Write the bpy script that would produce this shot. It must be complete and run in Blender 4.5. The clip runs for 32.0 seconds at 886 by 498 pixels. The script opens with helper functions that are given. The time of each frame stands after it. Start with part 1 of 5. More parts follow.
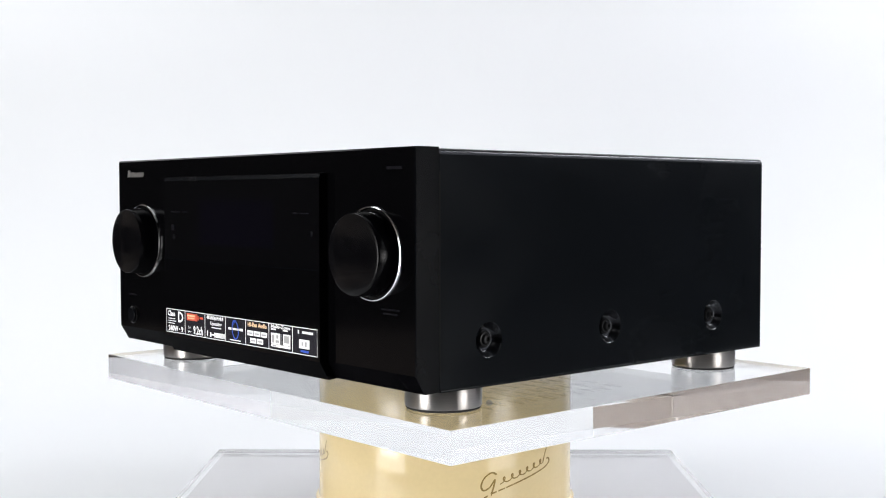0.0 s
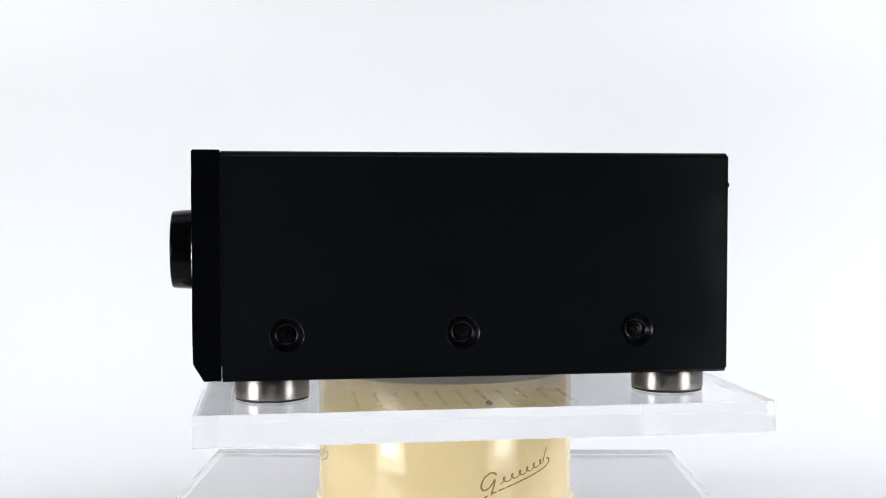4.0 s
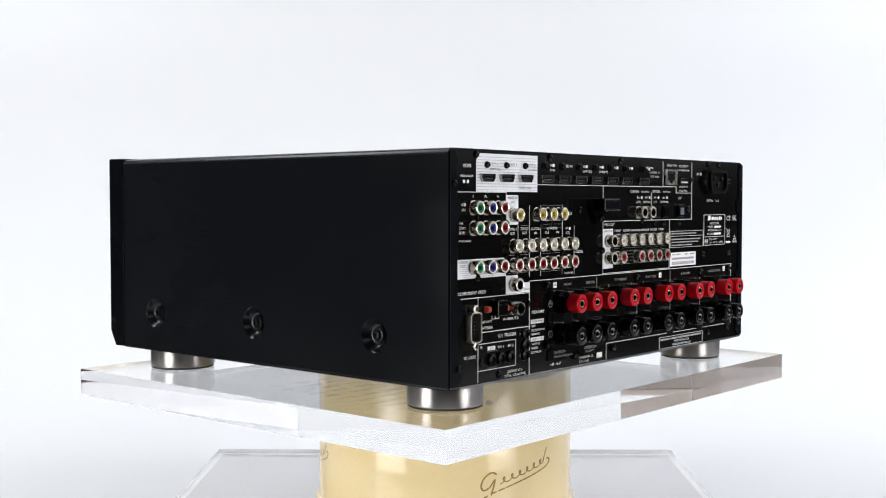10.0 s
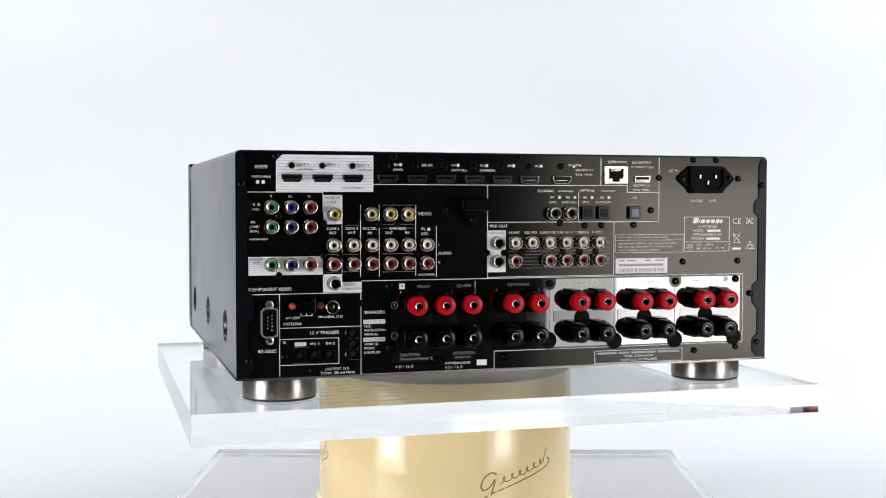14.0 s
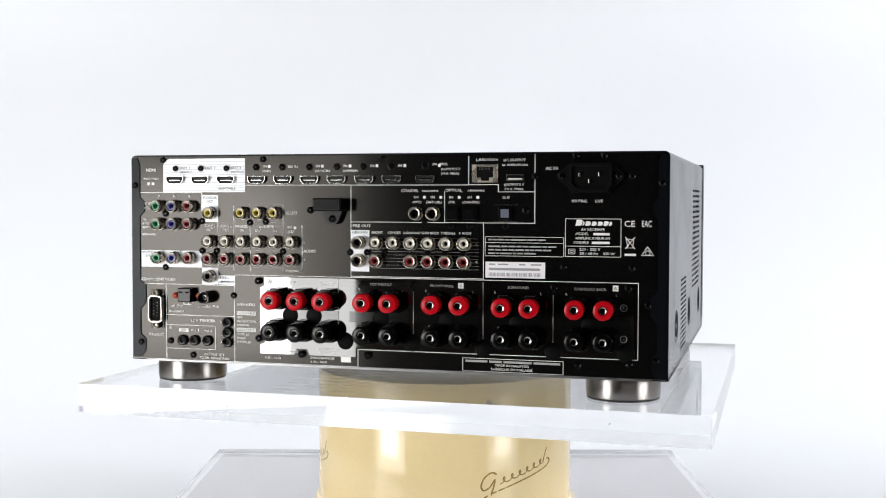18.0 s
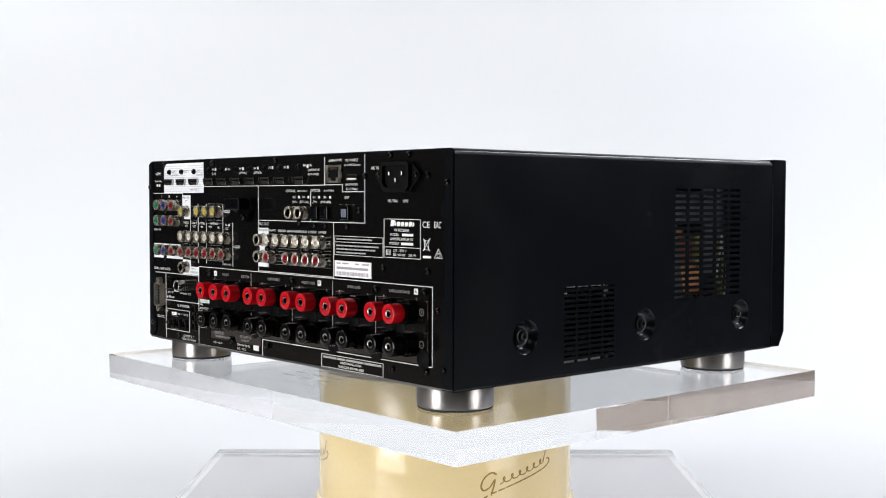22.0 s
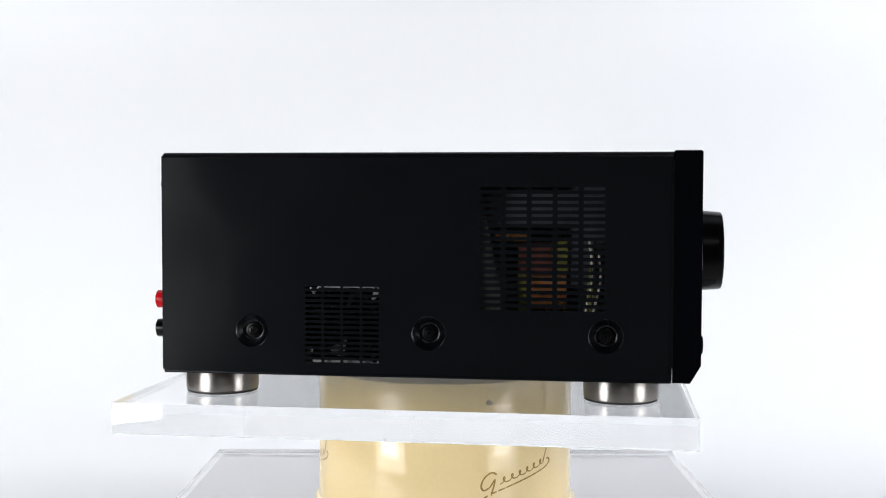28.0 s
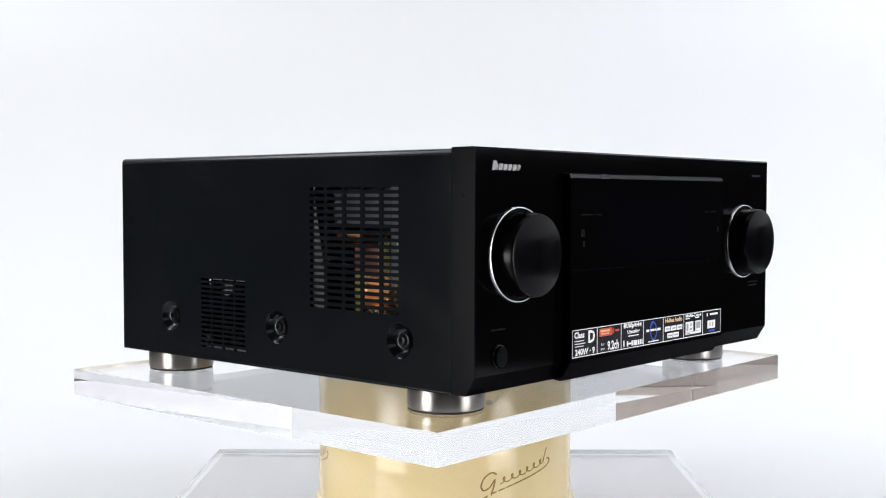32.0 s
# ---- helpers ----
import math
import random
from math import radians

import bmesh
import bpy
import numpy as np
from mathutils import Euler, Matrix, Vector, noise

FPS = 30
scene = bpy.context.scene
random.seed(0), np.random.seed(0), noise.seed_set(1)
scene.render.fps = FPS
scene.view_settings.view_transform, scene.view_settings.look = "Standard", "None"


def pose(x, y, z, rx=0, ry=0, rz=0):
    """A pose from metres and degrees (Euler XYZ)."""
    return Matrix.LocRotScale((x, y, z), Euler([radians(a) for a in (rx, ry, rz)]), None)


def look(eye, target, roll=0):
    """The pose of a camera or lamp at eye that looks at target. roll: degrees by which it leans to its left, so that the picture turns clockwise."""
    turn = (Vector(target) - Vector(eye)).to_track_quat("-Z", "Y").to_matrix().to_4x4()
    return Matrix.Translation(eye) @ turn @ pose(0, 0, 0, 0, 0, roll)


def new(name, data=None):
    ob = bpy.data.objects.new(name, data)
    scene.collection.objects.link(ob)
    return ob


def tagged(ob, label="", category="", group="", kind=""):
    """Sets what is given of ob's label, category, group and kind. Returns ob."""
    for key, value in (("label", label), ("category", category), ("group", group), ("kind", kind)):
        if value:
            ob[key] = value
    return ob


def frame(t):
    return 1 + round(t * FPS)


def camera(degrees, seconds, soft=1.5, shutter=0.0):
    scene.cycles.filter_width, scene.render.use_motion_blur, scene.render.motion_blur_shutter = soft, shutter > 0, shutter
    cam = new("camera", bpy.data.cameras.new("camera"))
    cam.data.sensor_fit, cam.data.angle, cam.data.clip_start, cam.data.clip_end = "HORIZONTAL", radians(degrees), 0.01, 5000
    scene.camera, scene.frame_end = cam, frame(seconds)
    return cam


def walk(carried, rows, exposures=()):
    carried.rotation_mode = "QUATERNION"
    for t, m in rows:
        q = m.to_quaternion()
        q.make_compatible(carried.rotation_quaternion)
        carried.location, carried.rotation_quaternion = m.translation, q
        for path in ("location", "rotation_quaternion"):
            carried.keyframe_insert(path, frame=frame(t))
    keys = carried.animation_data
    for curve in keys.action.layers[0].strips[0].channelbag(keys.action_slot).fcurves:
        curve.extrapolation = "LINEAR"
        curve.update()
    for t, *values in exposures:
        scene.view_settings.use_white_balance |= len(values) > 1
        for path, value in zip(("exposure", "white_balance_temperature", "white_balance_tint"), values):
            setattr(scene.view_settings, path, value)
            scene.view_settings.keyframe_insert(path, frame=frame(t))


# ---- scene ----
# ---- camera: stands still on a tripod ----
cam = camera(41.3, 32.0, soft=1.1)
EYE = pose(0, -1.0856, 0.1515, 90 - 2.471, 0, 0.101) @ pose(0, 0, 0, 0, 0, 0.056)
walk(cam, [(0.0, EYE), (32.0, EYE)])

# the thick clear plate passes light along by many inner reflections
scene.cycles.max_bounces, scene.cycles.glossy_bounces, scene.cycles.transmission_bounces = 16, 10, 12

# ---- light: two soft lamps beside the camera, fills added over and beside the sweep ----
world = bpy.data.worlds.new("studio")
world.use_nodes = True
world.node_tree.nodes["Background"].inputs[0].default_value = (0.8, 0.9, 1.0, 1)
world.node_tree.nodes["Background"].inputs[1].default_value = 0.012
scene.world = world


def soft_lamp(name, eye, target, w, h, watts, colour, spread=180):
    data = bpy.data.lights.new(name, "AREA")
    data.shape, data.size, data.size_y, data.energy, data.color = "RECTANGLE", w, h, watts, colour
    data.spread = radians(spread)
    ob = new(name, data)
    ob.matrix_world = look(eye, target)
    return ob


# each front soft box: a wide pale face with a brighter core
soft_lamp("soft_lamp_right", (0.80, -0.69, 0.055), (0.02, 0, 0.06), 0.48, 0.40, 2.3, (1.0, 0.985, 0.97))
soft_lamp("soft_lamp_right_core", (0.788, -0.680, 0.055), (0.02, 0, 0.06), 0.26, 0.26, 1.6, (1.0, 0.985, 0.97))
soft_lamp("soft_lamp_left", (-0.72, -0.69, 0.055), (-0.02, 0, 0.06), 0.46, 0.40, 3.5, (1.0, 0.99, 0.98))
soft_lamp("soft_lamp_left_core", (-0.709, -0.679, 0.055), (-0.02, 0, 0.06), 0.26, 0.26, 2.5, (1.0, 0.99, 0.98))
# unseen fills, added to keep the paper sweep evenly white
soft_lamp("lamp_bank_over", (0, 0.25, 2.0), (0, 0.5, 0), 2.6, 0.9, 6.0, (0.92, 0.96, 1.0))
soft_lamp("lamp_bank_back_left", (-1.30, 0.15, 1.15), (-0.70, 1.0, 0.25), 0.6, 1.1, 15.2, (0.968, 0.982, 1.0))
# added strip, laid out so the cover's fold shows a highlight
soft_lamp("lamp_bank_back_right", (1.40, 0.35, 1.13), (0.66, 0.89, 0.30), 0.95, 0.14, 14.2, (0.950, 0.964, 1.0))
# unseen room fills, added to brighten the tiles, the white board and the floor
soft_lamp("room_lamp_left", (-3.3, -0.9, 2.4), (-4.2, -0.9, 0.0), 6.6, 0.5, 82, (1.0, 0.96, 0.93), 80)
soft_lamp("room_lamp_right", (1.60, 0.1, 2.3), (2.25, 0.1, 0.5), 2.8, 0.5, 32, (0.95, 0.95, 1.0), 60)
soft_lamp("room_lamp_far", (0.6, -4.6, 2.4), (0.6, -4.6, 0), 1.8, 1.8, 22, (1.0, 0.95, 0.9))

# ---- materials ----


def material(name, base, rough=0.5, metal=0.0, vary=0.08, scale=60.0, bump=0.0, fine=900.0, spec=0.5, stretch=(1, 1, 1), coat=0.0, tint=(1, 1, 1)):
    """A surface with stains at one scale and grain at another."""
    m = bpy.data.materials.new(name)
    m.use_nodes = True
    nt = m.node_tree
    n, link = nt.nodes, nt.links
    b = n["Principled BSDF"]
    b.inputs["Metallic"].default_value = metal
    b.inputs["Specular IOR Level"].default_value = spec
    b.inputs["Coat Weight"].default_value = coat
    b.inputs["Specular Tint"].default_value = (*tint, 1)
    co = n.new("ShaderNodeTexCoord")
    mp = n.new("ShaderNodeMapping")
    mp.inputs["Scale"].default_value = stretch
    link.new(co.outputs["Object"], mp.inputs["Vector"])
    big = n.new("ShaderNodeTexNoise")
    big.inputs["Scale"].default_value, big.inputs["Detail"].default_value = scale, 4
    small = n.new("ShaderNodeTexNoise")
    small.inputs["Scale"].default_value, small.inputs["Detail"].default_value = fine, 2
    link.new(mp.outputs[0], big.inputs["Vector"])
    link.new(mp.outputs[0], small.inputs["Vector"])
    add = n.new("ShaderNodeMath")
    add.operation = "ADD"
    link.new(big.outputs["Fac"], add.inputs[0])
    link.new(small.outputs["Fac"], add.inputs[1])
    half = n.new("ShaderNodeMath")
    half.operation = "MULTIPLY"
    half.inputs[1].default_value = 0.5
    link.new(add.outputs[0], half.inputs[0])
    ramp = n.new("ShaderNodeMapRange")
    ramp.inputs["From Min"].default_value, ramp.inputs["From Max"].default_value = 0.3, 0.7
    ramp.inputs["To Min"].default_value, ramp.inputs["To Max"].default_value = 1 - vary, 1 + vary
    link.new(half.outputs[0], ramp.inputs["Value"])
    mix = n.new("ShaderNodeVectorMath")
    mix.operation = "SCALE"
    mix.inputs[0].default_value = base
    link.new(ramp.outputs[0], mix.inputs["Scale"])
    link.new(mix.outputs[0], b.inputs["Base Color"])
    r2 = n.new("ShaderNodeMapRange")
    r2.inputs["From Min"].default_value, r2.inputs["From Max"].default_value = 0.3, 0.7
    r2.inputs["To Min"].default_value, r2.inputs["To Max"].default_value = rough * (1 - vary), min(1, rough * (1 + vary))
    link.new(big.outputs["Fac"], r2.inputs["Value"])
    link.new(r2.outputs[0], b.inputs["Roughness"])
    if bump:
        bp = n.new("ShaderNodeBump")
        bp.inputs["Strength"].default_value, bp.inputs["Distance"].default_value = bump, 0.0004
        link.new(small.outputs["Fac"], bp.inputs["Height"])
        link.new(bp.outputs[0], b.inputs["Normal"])
    return m


def clear(name, tint, ior=1.49, rough=0.0):
    m = bpy.data.materials.new(name)
    m.use_nodes = True
    b = m.node_tree.nodes["Principled BSDF"]
    b.inputs["Base Color"].default_value = (*tint, 1)
    b.inputs["Transmission Weight"].default_value = 1
    b.inputs["IOR"].default_value = ior
    b.inputs["Roughness"].default_value = rough
    return m


PAINT = material("black_cover_paint", (0.0040, 0.0049, 0.0062), 0.24, 0, 0.17, 20, 0, 2600, spec=0.11, tint=(0.94, 0.98, 1.0), stretch=(1, 0.55, 1))
# the cover's paint with its shine raised, for glints in cups and folds
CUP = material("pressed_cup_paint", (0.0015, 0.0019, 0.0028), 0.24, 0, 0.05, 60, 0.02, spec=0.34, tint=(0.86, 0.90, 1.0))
REARPAINT = material("black_panel_paint", (0.0030, 0.0030, 0.0030), 0.15, 0, 0.1, 18, 0.01, 2600, spec=0.205, tint=(1.0, 0.94, 0.86))
LACQUER = material("black_front_lacquer", (0.0012, 0.0012, 0.0015), 0.085, 0, 0.06, 20, 0, spec=0.12)
GLOSS = material("piano_black", (0.0012, 0.0012, 0.0016), 0.03, 0, 0.05, 20, 0, spec=0.34)
# front lacquer almost without reflection: the chin's darkness is put into the material
CHIN = material("dark_gloss_chin", (0.0012, 0.0012, 0.0016), 0.22, 0, 0.05, 20, 0, spec=0.004)
SATIN = material("satin_black_plastic", (0.0012, 0.0016, 0.0026), 0.26, 0, 0.08, 30, 0.02, 1800, spec=0.07)
PLATEBLACK = material("glossy_terminal_plastic", (0.0035, 0.003, 0.0028), 0.04, 0, 0.05, 30, 0, spec=1.0, coat=0.7)
BLACK = material("black_plastic", (0.0014, 0.0014, 0.0014), 0.17, 0, 0.1, 60, 0.02, spec=0.14)
DARKSCREW = material("blackened_screw", (0.0016, 0.0016, 0.002), 0.3, 0, 0.05, 60, spec=0.14)
# near-black for ink and wires, and for the shade inside openings
DARK = material("dark_cavity", (0.004, 0.004, 0.004), 0.8)
RED = material("red_cap_plastic", (0.40, 0.003, 0.008), 0.22, 0, 0.08, 60, 0.03, spec=0.15)
SLEEVE = material("dull_sleeve", (0.30, 0.29, 0.27), 0.15, 1, 0.08, 80)
NICKEL = material("nickel", (0.46, 0.42, 0.36), 0.27, 1, 0.10, 80)
SOCKET = material("dull_socket_shell", (0.40, 0.39, 0.37), 0.22, 1, 0.10, 80)
SHELL = material("pressed_nickel_shell", (0.50, 0.46, 0.40), 0.42, 1, 0.10, 80)
GLOSSINK = material("glossy_white_ink", (0.36, 0.36, 0.36), 0.05, 0, 0.05, 120, spec=1.0, coat=0.7)
CHROME = material("chrome", (0.66, 0.66, 0.68), 0.10, 1, 0.03, 80)
FOOT = material("brushed_foot_metal", (0.31, 0.295, 0.285), 0.34, 1, 0.10, 30, 0, 700, stretch=(0.15, 0.15, 6))
ZINC = material("zinc_steel", (0.22, 0.22, 0.22), 0.4, 1, 0.1, 40, 0.1)
RUBBER = material("black_rubber", (0.012, 0.012, 0.012), 0.7, 0, 0.1, 60, 0.2)
STPRINT = material("sticker_white", (0.85, 0.85, 0.85), 0.4, 0, 0.05, 120)
PRINT = material("white_print", (0.80, 0.80, 0.78), 0.5, 0, 0.05, 120)
GREYPRINT = material("grey_print", (0.34, 0.34, 0.34), 0.5, 0, 0.05, 120)
WHITEFIELD = material("silver_white_ink", (0.80, 0.82, 0.86), 0.4, 0, 0.05, 120)
LABELINK = material("faded_label_ink", (0.30, 0.29, 0.31), 0.5, 0, 0.05, 120)
PAPER = material("label_paper", (0.84, 0.82, 0.84), 0.55, 0, 0.04, 200)
GREEN = material("green_insert", (0.02, 0.26, 0.12), 0.35)
BLUE = material("blue_insert", (0.03, 0.035, 0.27), 0.35)
REDIN = material("red_insert", (0.26, 0.012, 0.020), 0.35)
YELLOW = material("yellow_insert", (0.58, 0.48, 0.10), 0.35)
WHITEIN = material("white_insert", (0.76, 0.72, 0.65), 0.35)
ORANGE = material("orange_lever", (0.42, 0.055, 0.018), 0.35)
CREAM = material("cream_lacquer", (0.72, 0.58, 0.32), 0.08, 0, 0.03, 9, 0.0, 300, spec=0.5)
GOLD = material("gold_ink", (0.22, 0.14, 0.025), 0.4, 0.3, 0.08, 80)
CHASSIS = material("dull_zinc_chassis", (0.07, 0.077, 0.095), 0.45, 0, 0.25, 40, spec=0.4)
COPPER = material("copper_winding", (0.95, 0.47, 0.21), 0.33, 1, 0.25, 200, 0.4, 1200)
WRAP = material("brown_coil_wrap", (0.14, 0.035, 0.022), 0.5, 0, 0.2, 80)
CORE = material("yellow_tape", (0.21, 0.20, 0.035), 0.4, 0, 0.55, 170)
DULL = material("dull_grey_fin", (0.10, 0.10, 0.10), 0.42, 1, 0.2, 60)
FIN = material("aluminium_fin", (0.34, 0.36, 0.37), 0.4, 1, 0.1, 60)
BOARD = material("circuit_board", (0.02, 0.035, 0.03), 0.5, 0, 0.2, 120)
STICKER = material("sticker_black", (0.012, 0.012, 0.018), 0.25, 0, 0.05, 60)
STBLUE = material("sticker_blue", (0.03, 0.09, 0.50), 0.3)
STRED = material("sticker_red", (0.60, 0.09, 0.05), 0.3)
STTAN = material("sticker_tan", (0.78, 0.55, 0.33), 0.3)
KNOB = material("turned_black_knob", (0.0015, 0.0015, 0.002), 0.16, 0, 0.06, 40, 0.03, 900, spec=0.08)
VFD = material("violet_display_glass", (0.0014, 0.0012, 0.0030), 0.03, 0, 0.05, 30, 0, spec=0.34)
FAINT = material("faint_print", (0.0045, 0.0045, 0.0065), 0.3, 0, 0.05, 120, spec=0.10)
SILVERINK = material("silver_mark", (0.62, 0.62, 0.62), 0.32, 0.93, 0.05, 120)
PADGREY = material("grey_rubber_foot", (0.22, 0.22, 0.225), 0.7, 0, 0.06, 60, 0.1)
PAD = material("pale_grey_board", (0.42, 0.41, 0.43), 0.7, 0, 0.04, 12, 0.05, 300)
# black plastic, and flat faces that stand for the shade in openings
DEEPBLACK = material("deep_black", (0.0012, 0.0012, 0.0012), 0.6, spec=0.08)
RIB = material("half_gloss_rib", (0.003, 0.003, 0.003), 0.09, 0, 0.08, 60, 0, spec=0.8, coat=0.4)
SHUTTER = material("blue_grey_shutter", (0.10, 0.115, 0.16), 0.4)
ACRYLIC = clear("clear_acrylic", (0.985, 0.99, 0.995))
SWEEP = material("white_sweep_paper", (0.85, 0.865, 0.885), 0.8, 0, 0.006, 1.2, 0.02, 500)
WALL = material("grey_studio_wall", (0.035, 0.035, 0.038), 0.8, 0, 0.15, 2, 0.05, 60)
TABLEWHITE = material("white_tabletop", (0.78, 0.79, 0.81), 0.5, 0, 0.02, 4, 0.02, 200)
BLUEWALL = material("blue_grey_board", (0.34, 0.34, 0.44), 0.7, 0, 0.1, 3, 0.03, 60)
REDWALL = material("dark_red_cloth", (0.15, 0.003, 0.006), 0.9, 0, 0.15, 6, 0.1, 300)
CEIL = material("ceiling_paint", (0.16, 0.16, 0.16), 0.9, 0, 0.1, 2)
TILE = material("brown_floor_tile", (0.31, 0.275, 0.255), 0.35, 0, 0.15, 5, 0.05, 120)
DARKBAND = material("dark_wainscot", (0.005, 0.005, 0.006), 0.8, 0, 0.1, 4, 0.03, 60)
GROUT = material("pale_grout", (0.62, 0.58, 0.53), 0.8, 0, 0.1, 20)

def brushed_round(m, axis="Z", turn=0.25):
    """Turned metal: its shine is drawn out along the axis."""
    nt = m.node_tree
    tan = nt.nodes.new("ShaderNodeTangent")
    tan.direction_type, tan.axis = "RADIAL", axis
    b = nt.nodes["Principled BSDF"]
    nt.links.new(tan.outputs[0], b.inputs["Tangent"])
    b.inputs["Anisotropic"].default_value, b.inputs["Anisotropic Rotation"].default_value = 0.85, turn




def smudged(m, spec, rough):
    """Wiped and fingered paint: cloudy patches and faint wiping streaks in its shine."""
    nt = m.node_tree
    n, link, b = nt.nodes, nt.links, nt.nodes["Principled BSDF"]
    co = n.new("ShaderNodeTexCoord")
    outs = []
    for stretch, scale, dist in (((1, 0.8, 1), 9.0, 1.2), ((1, 1.2, 26), 6.0, 0.3)):
        mp = n.new("ShaderNodeMapping")
        mp.inputs["Scale"].default_value = stretch
        link.new(co.outputs["Object"], mp.inputs["Vector"])
        tex = n.new("ShaderNodeTexNoise")
        tex.inputs["Scale"].default_value, tex.inputs["Detail"].default_value, tex.inputs["Distortion"].default_value = scale, 2.5, dist
        link.new(mp.outputs[0], tex.inputs["Vector"])
        outs.append(tex.outputs["Fac"])
    mix = n.new("ShaderNodeMix")
    mix.inputs["Factor"].default_value = 0.16
    link.new(outs[0], mix.inputs["A"])
    link.new(outs[1], mix.inputs["B"])
    for socket, value, low, high in (("Specular IOR Level", spec, 0.72, 1.34), ("Roughness", rough, 0.86, 1.16)):
        ramp = n.new("ShaderNodeMapRange")
        ramp.inputs["From Min"].default_value, ramp.inputs["From Max"].default_value = 0.36, 0.64
        ramp.inputs["To Min"].default_value, ramp.inputs["To Max"].default_value = value * low, value * high
        link.new(mix.outputs["Result"], ramp.inputs["Value"])
        link.new(ramp.outputs[0], b.inputs[socket])


smudged(PAINT, 0.066, 0.20)
brushed_round(FOOT)
brushed_round(KNOB, "Y", 0.0)

# ---- mesh helpers ----
OX, OY = -0.0029, -0.2114          # the receiver's own origin, seen from the turntable's axis


def part(name, bm, mat, parent, label="", at=None, smooth=False):
    """Links a bmesh, or a ready mesh, as one object under a thing or a part."""
    if isinstance(bm, bmesh.types.BMesh):
        me = bpy.data.meshes.new(name)
        bmesh.ops.recalc_face_normals(bm, faces=bm.faces[:])
        bm.to_mesh(me)
        bm.free()
        me.materials.append(mat)
        if smooth:
            me.shade_smooth()
            me.set_sharp_from_angle(angle=radians(35))
    else:
        me = bm
    ob = new(name, me)
    ob.parent = parent
    if at:
        ob.location = at
    if label:
        ob["label"] = label
    return ob


def box(bm, x0, x1, y0, y1, z0, z1, bevel=0.0, segs=2):
    v = [bm.verts.new((x, y, z)) for x in (x0, x1) for y in (y0, y1) for z in (z0, z1)]
    f = [bm.faces.new([v[i] for i in q]) for q in ((0, 1, 3, 2), (4, 6, 7, 5), (0, 4, 5, 1), (2, 3, 7, 6), (0, 2, 6, 4), (1, 5, 7, 3))]
    if bevel:
        e = list({k for q in f for k in q.edges})
        bmesh.ops.bevel(bm, geom=e, offset=bevel, segments=segs, profile=0.5, affect="EDGES", clamp_overlap=True)
    return bm


def boxes(*rows, bevel=0.0):
    bm = bmesh.new()
    for r in rows:
        box(bm, *r, bevel=bevel)
    return bm


def revolve(profile, segs=24, axis="y", centre=(0, 0, 0), bm=None):
    """A turned body: rows of (radius, height along the axis)."""
    bm = bm or bmesh.new()
    cx, cy, cz = centre
    rings = []
    for r, h in profile:
        ring = []
        for k in range(segs if r > 1e-6 else 1):
            a = 2 * math.pi * k / segs
            c, s = r * math.cos(a), r * math.sin(a)
            p = {"y": (c, h, s), "x": (h, c, s), "z": (c, s, h)}[axis]
            ring.append(bm.verts.new((cx + p[0], cy + p[1], cz + p[2])))
        rings.append(ring)
    for a, b in zip(rings, rings[1:]):
        for k in range(segs):
            j = (k + 1) % segs
            if len(a) == 1 and len(b) == 1:
                continue
            if len(a) == 1:
                bm.faces.new((a[0], b[j], b[k]))
            elif len(b) == 1:
                bm.faces.new((a[k], a[j], b[0]))
            else:
                bm.faces.new((a[k], a[j], b[j], b[k]))
    return bm


def circle(x, z, r, n=20):
    return [(x + r * math.cos(2 * math.pi * k / n), z + r * math.sin(2 * math.pi * k / n)) for k in range(n)]


def slot(u0, u1, v0, v1):
    return [(u0, v0), (u1, v0), (u1, v1), (u0, v1)]


def sheet(outer, holes, place, depth):
    """A sheet of metal with openings through it; place(u, v, d) lays it into space."""
    bm = bmesh.new()
    sides = []
    for d in (0.0, depth):
        loops, edges = [], []
        for pts in [outer, *holes]:
            vs = [bm.verts.new(place(u, v, d)) for u, v in pts]
            loops.append(vs)
            edges += [bm.edges.new((vs[i], vs[(i + 1) % len(vs)])) for i in range(len(vs))]
        bmesh.ops.triangle_fill(bm, use_beauty=True, use_dissolve=False, edges=edges)
        sides.append(loops)
    for a, b in zip(*sides):
        for i in range(len(a)):
            j = (i + 1) % len(a)
            bm.faces.new((a[i], a[j], b[j], b[i]))
    return bm


def extrude_profile(pts, place, d0, d1):
    """A straight bar of the given outline."""
    bm = bmesh.new()
    a = [bm.verts.new(place(u, v, d0)) for u, v in pts]
    b = [bm.verts.new(place(u, v, d1)) for u, v in pts]
    bm.faces.new(a)
    bm.faces.new(b[::-1])
    for i in range(len(a)):
        j = (i + 1) % len(a)
        bm.faces.new((a[i], a[j], b[j], b[i]))
    return bm


def words(bm, body, place, height, width=0.0, align="CENTER", bold=0.0):
    """Adds lettering to a bmesh; place(u, v) lays its middle line into space. width squeezes or stretches it."""
    cu = bpy.data.curves.new("words", "FONT")
    cu.body, cu.size, cu.align_x, cu.align_y, cu.resolution_u, cu.offset = body, height / 0.70, align, "CENTER", 2, bold
    ob = bpy.data.objects.new("words", cu)
    me = ob.to_mesh()
    us = [v.co.x for v in me.vertices]
    if us:
        k = width / max(1e-6, max(us) - min(us)) if width else 1.0
        vs = [bm.verts.new(place(v.co.x * k, v.co.y)) for v in me.vertices]
        for poly in me.polygons:
            try:
                bm.faces.new([vs[i] for i in poly.vertices])
            except ValueError:
                pass
    ob.to_mesh_clear()
    bpy.data.objects.remove(ob)
    bpy.data.curves.remove(cu)
    return bm

